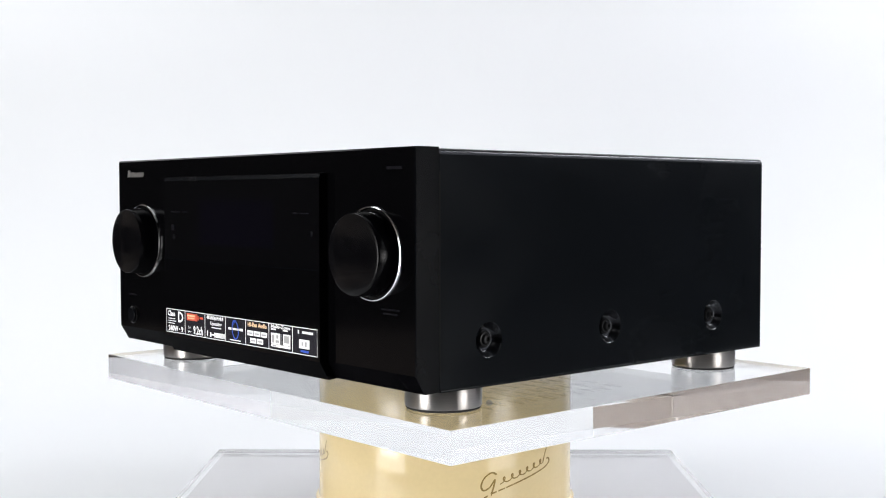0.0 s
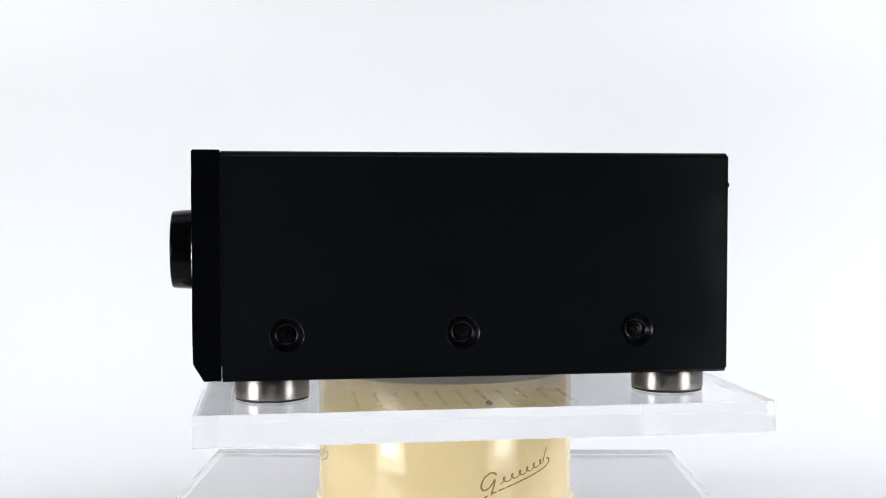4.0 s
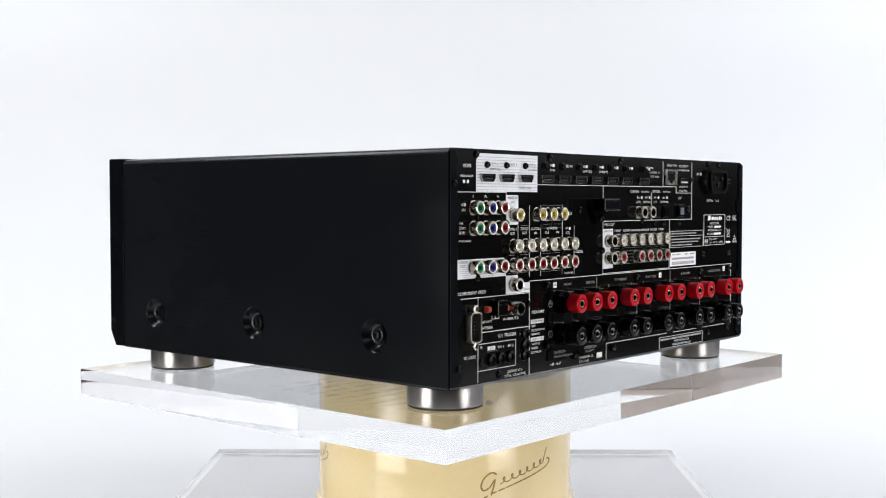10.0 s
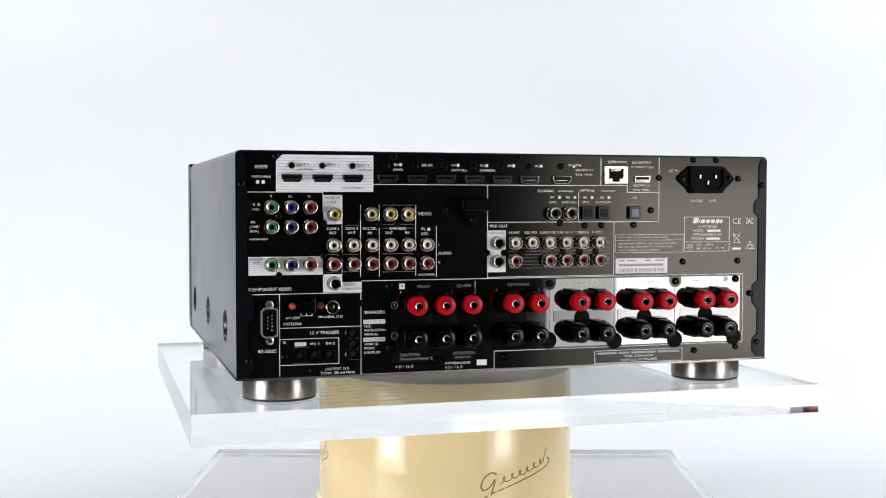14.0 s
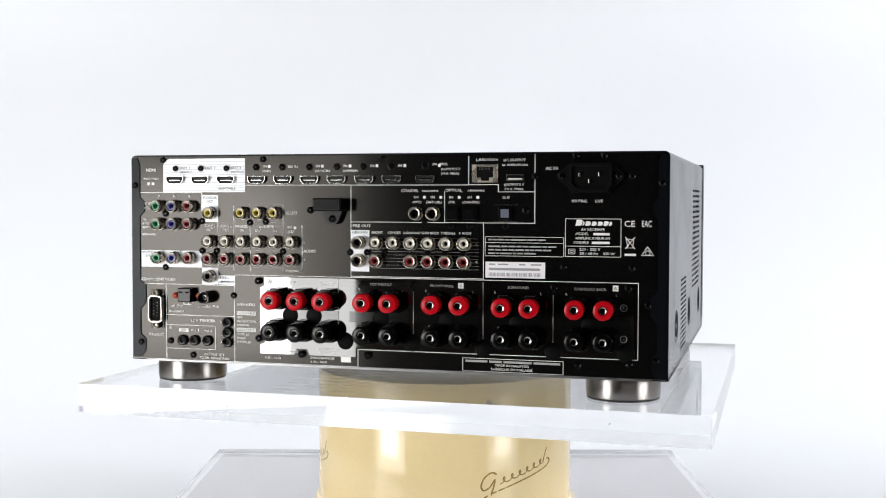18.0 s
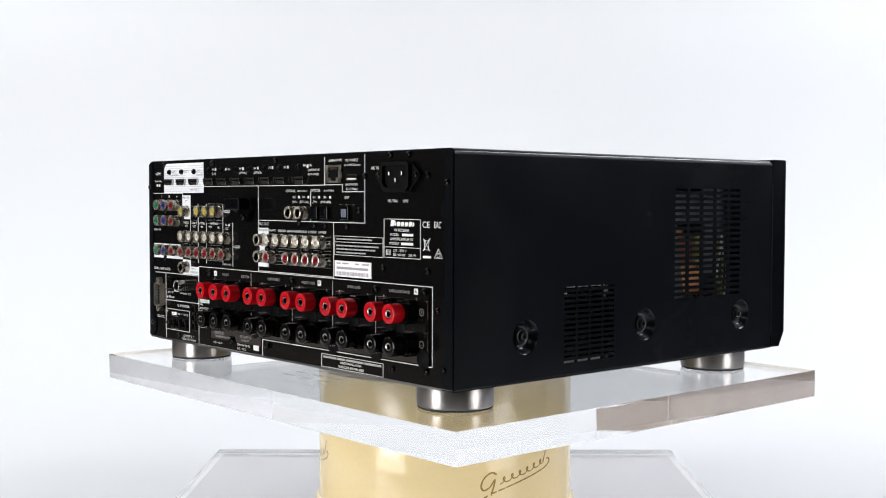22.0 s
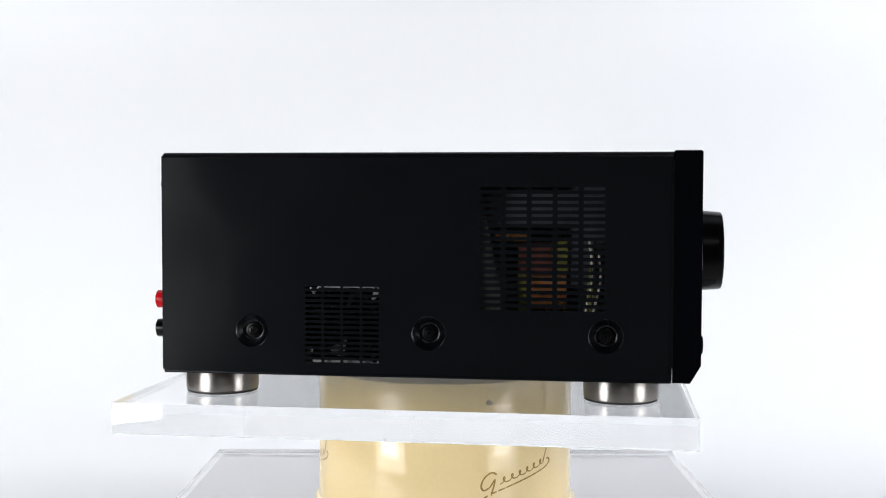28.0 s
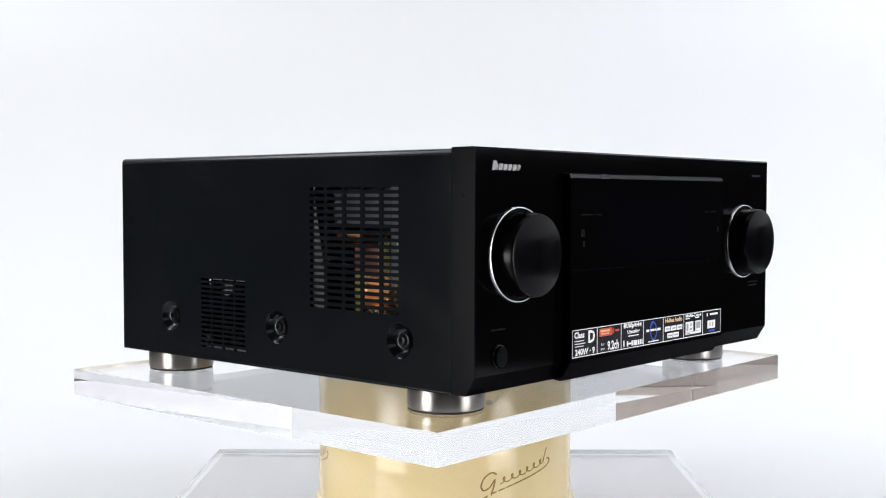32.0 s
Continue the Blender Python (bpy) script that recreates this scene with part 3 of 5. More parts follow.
def sticker():
    y = -0.01055
    at = lambda x, z: (lambda u, v: (x + u, y - 0.0003, z + v))
    base = rx("feature_sticker", boxes((-0.1140, 0.1140, y - 0.0001, -0.0103, 0.0353, 0.0558)), STICKER, label="black strip sticker with seven printed feature boxes")
    bm = bmesh.new()
    xs = [-0.1140, -0.0812, -0.0478, -0.0150, 0.0158, 0.0494, 0.0817, 0.1140]
    for z in (0.0353, 0.0552):
        box(bm, -0.1140, 0.1140, y - 0.0003, y, z, z + 0.0006)
    for x in xs:
        box(bm, max(-0.1140, x - 0.0003), min(0.1140, x + 0.0003), y - 0.0003, y, 0.0359, 0.0552)
    words(bm, "Class", at(-0.1050, 0.0515), 0.0044, 0.0130, bold=0.0002)
    words(bm, "D", at(-0.0890, 0.0490), 0.0088, 0.0088, bold=0.0004)
    words(bm, "240W \u00b7 9", at(-0.0975, 0.0388), 0.0044, 0.0260, bold=0.00025)
    words(bm, "9.2ch", at(-0.0590, 0.0400), 0.0066, 0.0160, bold=0.0003)
    words(bm, "for", at(-0.0735, 0.0420), 0.0022, 0.0045)
    words(bm, "your", at(-0.0735, 0.0387), 0.0020, 0.0060)
    words(bm, "4K/60p/4:4:4", at(-0.0315, 0.0530), 0.0032, 0.0270, bold=0.0002)
    words(bm, "Upscaling", at(-0.0300, 0.0482), 0.0028, 0.0180, bold=0.00012)
    words(bm, "Multi-Zone", at(0.0655, 0.0535), 0.0026, 0.0265, bold=0.00012)
    small = ((-0.1110, -0.0990, 0.0470, 0.0476), (-0.1110, -0.0970, 0.0450, 0.0456), (-0.1105, -0.0995, 0.0430, 0.0436), (-0.0370, -0.0220, 0.0445, 0.0453), (-0.0445, -0.0430, 0.0372, 0.0420),
             (0.0525, 0.0590, 0.0508, 0.0518), (0.0690, 0.0755, 0.0508, 0.0518), (-0.0075, 0.0085, 0.0372, 0.0380))
    solid = ((-0.0395, -0.0375, 0.0370, 0.0410), (-0.0372, -0.0330, 0.0384, 0.0396), (-0.0327, -0.0307, 0.0370, 0.0410), (-0.0298, -0.0240, 0.0370, 0.0410), (-0.0230, -0.0210, 0.0370, 0.0410), (-0.0200, -0.0180, 0.0370, 0.0410), (-0.0172, -0.0162, 0.0370, 0.0410),
             (0.0185, 0.0268, 0.0435, 0.0475), (0.0278, 0.0370, 0.0435, 0.0475), (0.0380, 0.0468, 0.0435, 0.0475), (0.0225, 0.0310, 0.0378, 0.0418), (0.0322, 0.0410, 0.0378, 0.0418),
             (0.0525, 0.0650, 0.0400, 0.0485), (0.0662, 0.0665, 0.0400, 0.0485), (0.0690, 0.0790, 0.0400, 0.0485), (0.0525, 0.0790, 0.0378, 0.0398),
             (0.0905, 0.1040, 0.0400, 0.0468), (0.0945, 0.1085, 0.0512, 0.0530), (0.0890, 0.0905, 0.0508, 0.0535), (-0.0105, -0.0060, 0.0456, 0.0476), (-0.0050, 0.0020, 0.0458, 0.0474), (0.0030, 0.0055, 0.0458, 0.0474), (0.0065, 0.0115, 0.0456, 0.0476))
    for x0, x1, z0, z1 in small + solid:
        box(bm, x0, x1, y - 0.0003, y, z0, z1)
    part("sticker_print", bm, STPRINT, base)
    part("sticker_detail", boxes((0.0540, 0.0570, y - 0.0004, y - 0.0002, 0.0410, 0.0470), (0.0590, 0.0635, y - 0.0004, y - 0.0002, 0.0412, 0.0432), (0.0600, 0.0625, y - 0.0004, y - 0.0002, 0.0445, 0.0472), (0.0705, 0.0770, y - 0.0004, y - 0.0002, 0.0420, 0.0475), (0.0550, 0.0600, y - 0.0004, y - 0.0002, 0.0382, 0.0392), (0.0940, 0.0955, y - 0.0004, y - 0.0002, 0.0420, 0.0450), (0.0985, 0.1005, y - 0.0004, y - 0.0002, 0.0415, 0.0452), (0.0200, 0.0255, y - 0.0004, y - 0.0002, 0.0449, 0.0460), (0.0293, 0.0357, y - 0.0004, y - 0.0002, 0.0449, 0.0460), (0.0395, 0.0455, y - 0.0004, y - 0.0002, 0.0449, 0.0460), (0.0238, 0.0298, y - 0.0004, y - 0.0002, 0.0392, 0.0403), (0.0337, 0.0397, y - 0.0004, y - 0.0002, 0.0392, 0.0403)), GREYPRINT, base)
    part("sticker_red", boxes((-0.0782, -0.0605, y - 0.0003, y, 0.0480, 0.0540), (-0.0600, -0.0580, y - 0.0003, y, 0.0492, 0.0528), (-0.0565, -0.0510, y - 0.0003, y, 0.0503, 0.0520)), STRED, base)
    part("sticker_badge", boxes((-0.0770, -0.0640, y - 0.0004, y - 0.0002, 0.0513, 0.0528), (-0.0760, -0.0650, y - 0.0004, y - 0.0002, 0.0494, 0.0504)), STTAN, base)
    bm = bmesh.new()
    words(bm, "Hi-Res Audio", at(0.0327, 0.0522), 0.0034, 0.0275, bold=0.0002)
    part("sticker_tan", bm, STTAN, base)
    # two crossing arcs around a bright bar
    bm = bmesh.new()
    flat = lambda u, v: (0.0004 + u, y - 0.0003, 0.0462 + v)
    for tilt, r, wide, a0, a1 in ((0.5, 0.0080, 0.0013, -0.4, 3.3), (0.2, 0.0076, 0.0011, 3.0, 6.0), (-0.3, 0.0066, 0.0006, 0.2, 2.6)):
        pts = []
        for q in range(19):
            s = a0 + (a1 - a0) * q / 18
            cu, cv = 0.62 * r * math.cos(s), r * math.sin(s)
            pts.append((cu * math.cos(tilt) - cv * math.sin(tilt) * 0.5, cu * math.sin(tilt) * 0.5 + cv * math.cos(tilt)))
        ribbon(bm, pts, wide, flat)
    part("sticker_blue", bm, STBLUE, base)
    part("sticker_bar", boxes((0.0925, 0.1030, y - 0.0003, y, 0.0372, 0.0388)), STBLUE, base)


def insides():
    rx("inner_board", boxes((-0.205, 0.205, 0.03, 0.385, 0.024, 0.026)), BOARD, label="dark circuit board inside")
    rx("inner_wall", boxes((-0.150, -0.148, 0.02, 0.395, 0.026, 0.175)), CHASSIS, label="grey steel partition inside")
    fin = [(0.1385, 0.066), (0.1590, 0.066), (0.1590, 0.160), (0.1565, 0.160)]
    rx("heat_fin", extrude_profile(fin, lambda u, v, d: (d, u, v), -0.2140, -0.2125), DULL, label="slanting aluminium fin behind the vent")

    def winding(z0, z1, y0, y1, depth):
        pitch, n = 0.0031, int((z1 - z0) / 0.0031)
        ridge = [(-0.170, z0)]
        for k in range(n):
            z = z0 + k * pitch
            ridge += [(depth + 0.0008, z), (depth + 0.0002, z + 0.0005), (depth - 0.0003 * (k % 2), z + 0.0015), (depth + 0.0002, z + 0.0026)]
        ridge.append((-0.170, z0 + n * pitch))
        return extrude_profile(ridge, lambda u, v, d: (u, d, v), y0, y1)

    rx("copper_coil", winding(0.0695, 0.0962, 0.0942, 0.1210, -0.1970), COPPER, label="copper winding behind the vent", smooth=True)
    rx("copper_coil", winding(0.1195, 0.1275, 0.1220, 0.1470, -0.1985), COPPER, label="copper winding behind the vent", smooth=True)
    rx("coil_wrap", boxes((-0.1972, -0.165, 0.1050, 0.1300, 0.0966, 0.1180), bevel=0.001), WRAP, label="dark brown wrap between the windings")
    rx("coil_core", boxes((-0.1965, -0.165, 0.1214, 0.1302, 0.066, 0.112), (-0.1985, -0.165, 0.0925, 0.1044, 0.0966, 0.120), (-0.1960, -0.165, 0.0780, 0.1302, 0.028, 0.0655), bevel=0.001), CORE, label="yellow taped transformer core")
    rx("inner_bracket", boxes((-0.1985, -0.1970, 0.0560, 0.0905, 0.0860, 0.1660), (-0.1985, -0.1970, 0.0909, 0.1500, 0.1310, 0.1500), (-0.1985, -0.1970, 0.0909, 0.1500, 0.1530, 0.1580)), CHASSIS, label="grey steel bracket behind the vent")
    rx("inner_front", boxes((-0.212, 0.212, 0.0176, 0.0186, 0.026, 0.180)), CHASSIS)
    random.seed(5)
    # made-up chrome beads in place of the white glints under the winding
    for k in range(9):
        y, z = 0.0930 + 0.0022 * k, 0.0672 + 0.0012 * (k % 3)
        rx("solder_lug", revolve([(0, -0.2040), (0.0008, -0.2038), (0.0014, -0.2026), (0.0012, -0.2005), (0, -0.1985)], 10, "x", (0, y, z)), CHROME, smooth=True)
    # loose insulated wires beside the transformer
    for k in range(7):
        y0, y1, z1 = random.uniform(0.0665, 0.0790), random.uniform(0.0665, 0.0790), random.uniform(0.100, 0.124)
        bm = bmesh.new()
        rows = []
        for q in range(9):
            f = q / 8
            c = (-0.2035 + 0.004 * math.sin(3 * f + k), y0 + (y1 - y0) * f + 0.002 * math.sin(5 * f + 2 * k), 0.064 + (z1 - 0.064) * f)
            rows.append([bm.verts.new((c[0] + 0.0010 * math.cos(a), c[1] + 0.0010 * math.sin(a), c[2])) for a in [2 * math.pi * i / 6 for i in range(6)]])
        for a, b in zip(rows, rows[1:]):
            for i in range(6):
                bm.faces.new((a[i], a[(i + 1) % 6], b[(i + 1) % 6], b[i]))
        rx("wire", bm, (CORE, WHITEIN, DARK)[k % 3], label="thin insulated wire", smooth=True)
    fan = rx("cooling_fan", sheet(slot(0.2310, 0.2890, 0.0275, 0.0870), [circle(0.2600, 0.0573, 0.0270, 36)], lambda u, v, d: (-0.2105 + d, u, v), 0.012), BLACK, label="cooling fan behind the small vent")
    for z0, z1 in ((0.0845, 0.0868), (0.0278, 0.0300)):
        part("fan_strip", boxes((-0.2118, -0.2106, 0.2315, 0.2885, z0, z1)), FIN, fan)
    for y, z, k in ((0.2835, 0.0836, 1.7), (0.2810, 0.0788, 1.1), (0.2350, 0.0835, 0.9), (0.2362, 0.0318, 1.3), (0.2850, 0.0310, 0.9)):
        part("fan_screw", revolve([(0, -0.2134), (0.0016 * k, -0.2131), (0.0026 * k, -0.2118), (0.0026 * k, -0.2106)], 14, "x", (0, y, z)), CHROME, fan, "", None, True)
    for y, z in ((0.2345, 0.0800), (0.2862, 0.0345)):
        part("fan_clip", extrude_profile([(y - 0.004, z + 0.005), (y + 0.001, z + 0.005), (y + 0.004, z - 0.004), (y + 0.001, z - 0.004)], lambda u, v, d: (d, u, v), -0.2120, -0.2107), FIN, fan)
    part("fan_hub", revolve([(0, -0.211), (0.011, -0.211), (0.012, -0.209), (0.012, -0.201)], 24, "x", (0, 0.2600, 0.0573)), BLACK, fan, "", None, True)
    for k in range(7):
        a = 2 * math.pi * k / 7
        bm = bmesh.new()
        bm.faces.new([bm.verts.new((-0.210 + dx, 0.2600 + r * math.cos(a + da), 0.0573 + r * math.sin(a + da))) for r, da, dx in ((0.012, 0, 0), (0.026, 0.25, 0), (0.026, 0.85, 0.006), (0.012, 0.7, 0.006))])
        bmesh.ops.solidify(bm, geom=bm.faces[:], thickness=0.0008)
        part("fan_blade", bm, BLACK, fan)
    # dark sheet added behind the blades in place of the interior's shade
    part("fan_shroud", boxes((-0.1990, -0.1970, 0.2320, 0.2880, 0.0290, 0.0860)), DARK, fan)


feet()
covers()
front()
sticker()
insides()

# ---- the receiver's back ----
# Places on the back are in millimetres: across (from the middle, towards the HDMI side) and up from the plate.
MM = 0.001


def rbox(bm, x0, x1, z0, z1, y0=0.0, y1=0.0003, bevel=0.0):
    return box(bm, min(x0, x1) * MM, max(x0, x1) * MM, YB + y0, YB + y1, z0 * MM, z1 * MM, bevel)


def rbm(*rows):
    bm = bmesh.new()
    for r in rows:
        rbox(bm, *r)
    return bm


def rtext(bm, body, x, z, h, w=0.0, align="CENTER", bold=0.0, y=0.0006):
    return words(bm, body, lambda u, v: (x * MM - u, YB + y, z * MM + v), h * MM, w * MM, align, bold * MM)


def outline(bm, x0, x1, z0, z1, w=0.35, y1=0.00045):
    for r in ((x0, x1, z0, z0 + w), (x0, x1, z1 - w, z1), (x0, x0 + w, z0 + w, z1 - w), (x1 - w, x1, z0 + w, z1 - w)):
        rbox(bm, *r, 0.0, y1)


def rear_shell():
    rx("rear_panel", boxes((-W2 + 0.0013, W2 - 0.0013, YB - 0.0015, YB, ZB, ZT - 0.0013)), REARPAINT, label="black steel rear panel with printed white lettering")
    for s in (1, -1):
        prof = [(216.6, 21), (216.6, 183), (212, 184), (209.5, 178), (209.5, 152), (205.5, 148), (205.5, 140), (209.5, 136), (209.5, 84), (204.5, 80), (204.5, 66), (209.5, 60), (209.5, 40), (205, 36), (205, 26), (209, 21)]
        rx("corner_bracket", extrude_profile([(s * x * MM, z * MM) for x, z in prof], lambda u, v, d: (u, d, v), YB, YB + 0.0010), PAINT)
    rx("panel_lip", rbm((-216, 216, 19.7, 20.0, -0.002, 0.0004)), ZINC)


def ink_fields():
    a = [(188.3, 155.7), (188.1, 178.1), (183.6, 182.7), (115.8, 182.7), (115.9, 155.8)]
    rx("hdmi_field", extrude_profile([(x * MM, z * MM) for x, z in a], lambda u, v, d: (u, d, v), YB, YB + 0.0002), WHITEFIELD, label="white printed field round three sockets")
    for name, x0, x1, z0, z1 in (("component_field", 208.5, 154.1, 95, 108.4), ("monitor_field", 153.5, 139.4, 131.9, 153.4), ("zone_field", 153.9, 139.6, 81.6, 95.0), ("zone_label_field", 139.4, 124.8, 81.7, 89.0), ("preout_field", 26.0, 11.2, 94.4, 126.5)):
        rx(name, rbm((x0, x1, z0, z1, 0, 0.0002)), WHITEFIELD, label="white printed field")
    bm = bmesh.new()
    for k in range(12):
        rbox(bm, 187.5, 116.2, 157 + k * 2.1, 157.25 + k * 2.1, 0.0002, 0.0003)
    for k in range(9):
        rbox(bm, 208, 154.6, 96 + k * 1.4, 96.2 + k * 1.4, 0.0002, 0.0003)
    part_ob = rx("field_line", bm, GREYPRINT)
    part_ob["kind"] = "stuff"


def rules():
    """Thin white printed lines that part the sockets."""
    w = 0.45
    for x0, x1, z in ((209, 154, 155.4), (115.8, -68, 161.3), (-68, -91, 161.5), (-91, -119, 156.1), (26.2, -119, 132.8), (125, -195.5, 89.7), (208.7, 125.3, 81.1), (186, 125.4, 56.1), (-79.8, 26, 90.6), (20.5, -195.7, 33.6), (125, 20.5, 19.9)):
        rx("printed_rule", rbm((x0, x1, z - w / 2, z + w / 2)), PRINT)
    for x, z0, z1 in ((-68.1, 161.5, 183), (-91, 156, 161.6), (-118.8, 132.6, 183.6), (26.2, 89.8, 161.2), (-79.7, 90, 132.5), (-195.6, 34, 89.9), (186.1, 21, 81), (125.4, 20, 89.5), (20.5, 19.8, 33.8), (-49.3, 133, 156.5), (153.8, 140, 155.4)):
        rx("printed_rule", rbm((x - w / 2, x + w / 2, z0, z1)), PRINT)
    for x, z0, z1 in ((125.6, 93, 146), (111.4, 93, 146), (83.2, 93, 146), (67, 92, 130), (139.6, 96, 131.5)):
        rx("printed_rule", rbm((x - 0.2, x + 0.2, z0, z1)), PRINT)
    bm = bmesh.new()
    outline(bm, -142, -182.5, 108.4, 136.5)
    rbox(bm, -142, -182.5, 116.0, 116.35, 0, 0.00045)
    outline(bm, -81.2, -140.5, 108.0, 122.6, 0.3)
    rbox(bm, -81.4, -140.3, 117.9, 118.2, 0, 0.00045)
    outline(bm, 186, 142.4, 28.7, 48.1)
    outline(bm, -64, -140.6, 20.4, 30.6)
    outline(bm, -144.5, -148.8, 110.3, 114.2)
    outline(bm, -145.6, -147.7, 111.3, 113.2)
    rx("printed_frame", bm, PRINT, label="thin white printed box outlines")["kind"] = "stuff"
    bm = bmesh.new()
    for k in range(10):
        rbox(bm, 9, -76, 97.2 + k * 2.6, 97.35 + k * 2.6)
    for x0, x1, z in ((136, 126, 131), (109, 84, 131.5), (109, 84, 145.8), (109, 84, 128.6), (109, 84, 109.5), (109, 84, 96), (151, 126, 109.5), (151, 126, 96.5)):
        rbox(bm, x0, x1, z, z + 0.2)
    for x0, x1, z in ((-88, -105, 146.2), (-88, -105, 133.8), (176, 165, 41.5), (176, 165, 29.9), (134, 128, 56), (134, 128, 47), (134, 128, 39), (134, 128, 31)):
        for k in range(9):
            xx = x0 + (x1 - x0) * k / 8
            rbox(bm, xx, xx - 0.5, z, z + 0.25)
    rx("printed_hatching", bm, GREYPRINT)["kind"] = "stuff"


def lettering():
    def group(rows, mat=PRINT):
        for r in rows:
            rx("printed_word", rtext(bmesh.new(), *r), mat)

    group([("HDMI", 199, 173.5, 2.6, 8.5), ("ASSIGNABLE", 199, 166.5, 1.5, 14), ("IN", 98.5, 176, 1.9, 3), ("(DVD)", 97, 172.3, 1.7, 7), ("BD IN", 74.5, 175.8, 1.9, 8), ("IN", 53.5, 176, 1.9, 3), ("(SAT/CBL)", 49.5, 172.3, 1.7, 12.5),
                              ("IN", 30.5, 176, 1.9, 3), ("(DVR/BDR)", 26.5, 172.3, 1.7, 12.5), ("IN", 8.5, 176, 1.9, 3), ("IN", -14, 176, 1.9, 3), ("IN", -41.5, 177, 1.9, 3), ("MHL", -48.5, 177, 1.9, 6), ("(OUTPUT 5 V", -54, 173.2, 1.8, 15), ("0.9 A  MAX)", -53.5, 169.8, 1.8, 14)])
    bm = bmesh.new()
    for x in (95, 50, 27, 5, -17.5, -45):
        rbox(bm, x + 0.9, x - 1.1, 175.0, 177.2)
    for x in (201.5, 197.5):
        rbox(bm, x + 1.1, x - 1.1, 161.5, 163.8)
    for x in (204, 204, 76.2, -30, -43, -57.5, -72):
        rbox(bm, x - 2.2, x - 4.2, *((151.0, 153.0) if x < 0 else (0, 0)) if x < 0 else ((145.5, 147.5) if x > 100 else (126.8, 128.8)))
    for x, z in ((94.2, 85.1), (-62.5, 85.2), (-179.2, 85.7)):
        rbox(bm, x + 2.1, x - 2.1, z - 2.1, z + 2.1, 0.0011, 0.0014)
    rbox(bm, 123.5, 107, 57.6, 60.6)
    rbox(bm, 123.5, 107, 44.3, 47.2)
    rbox(bm, 34.5, 26.5, 23.1, 28.6)
    rbox(bm, 175, 166.5, 42.6, 45.4)
    rx("printed_tabs", bm, PRINT)["kind"] = "stuff"
    group([("SELECTABLE", 115.3, 59.1, 1.7, 15, "CENTER", 0, 0.0009), ("SELECTABLE", 115.3, 45.7, 1.7, 15, "CENTER", 0, 0.0009), ("A", 94.2, 85.1, 2.4, 0, "CENTER", 0, 0.0017), ("B", -62.5, 85.2, 2.4, 0, "CENTER", 0, 0.0017), ("A", -179.2, 85.7, 2.4, 0, "CENTER", 0, 0.0017),
                            ("OUT 1", 168.5, 175.2, 2, 9), ("OUT 2", 146, 175.2, 2, 9), ("OUT 3", 123.5, 175.2, 2, 9), ("(CONTROL)", 167, 171.8, 1.6, 12), ("(HDZONE)", 122.3, 171.8, 1.6, 11), ("SELECTABLE", 131.5, 158.6, 1.7, 15), ("MONITOR", 146.5, 151.2, 1.9, 11.5), ("OUT", 146.5, 148.2, 1.9, 5.2),
                            ("MONITOR", 203.0, 106.6, 1.7, 9.5), ("OUT", 203.0, 104.0, 1.7, 5), ("ZONE 2", 134.0, 87.2, 1.8, 8.5), ("SUBWOOFER", 132.3, 83.8, 1.7, 14), ("SUBWOOFER", 18.7, 124.6, 1.6, 13.5), ("OUT", 170.8, 44, 1.9, 5)], DARK)
    group([("Y", 192, 152.2, 1.9), ("Pb", 178, 152.2, 1.9), ("Pr", 164, 152.2, 1.9), ("IN", 205.2, 146.4, 1.9, 3), ("(DVD)", 204, 142.8, 1.8, 7), ("IN", 205.2, 133.5, 1.9, 3), ("(DVR/", 204, 130.2, 1.8, 7), ("BDR)", 204, 127, 1.8, 6), ("ASSIGNABLE", 201.0, 121.3, 1.5, 13.5), ("COMPONENT VIDEO", 193.0, 84.7, 2.3, 31)])
    group([("ZONE 2", 146.6, 128.6, 2.0, 9.5), ("OUT", 146.6, 125.4, 2.0, 5.6), ("ZONE 3", 132.4, 128.6, 2.0, 9.5), ("OUT", 132.4, 125.4, 2.0, 5.6), ("SAT/CBL", 118.6, 128.4, 2.0, 11), ("IN", 118.6, 125.2, 2.0, 3), ("DVR/BDR", 97.1, 128.4, 2.0, 12.5), ("OUT", 104, 125.2, 2.0, 5.6), ("IN", 90, 125.2, 2.0, 3), ("IN", 77.5, 128.0, 2.0, 3), ("(CD)", 76.2, 124.6, 2.0, 5.5),
                               ("VIDEO", 76.2, 139.3, 2.3, 10.5), ("AUDIO", 60.4, 109.4, 2.3, 10.5), ("L", 65, 116.3, 1.8), ("R", 65, 102.6, 1.8), ("ASSIGNABLE", 75, 93.6, 1.5, 12.5)])
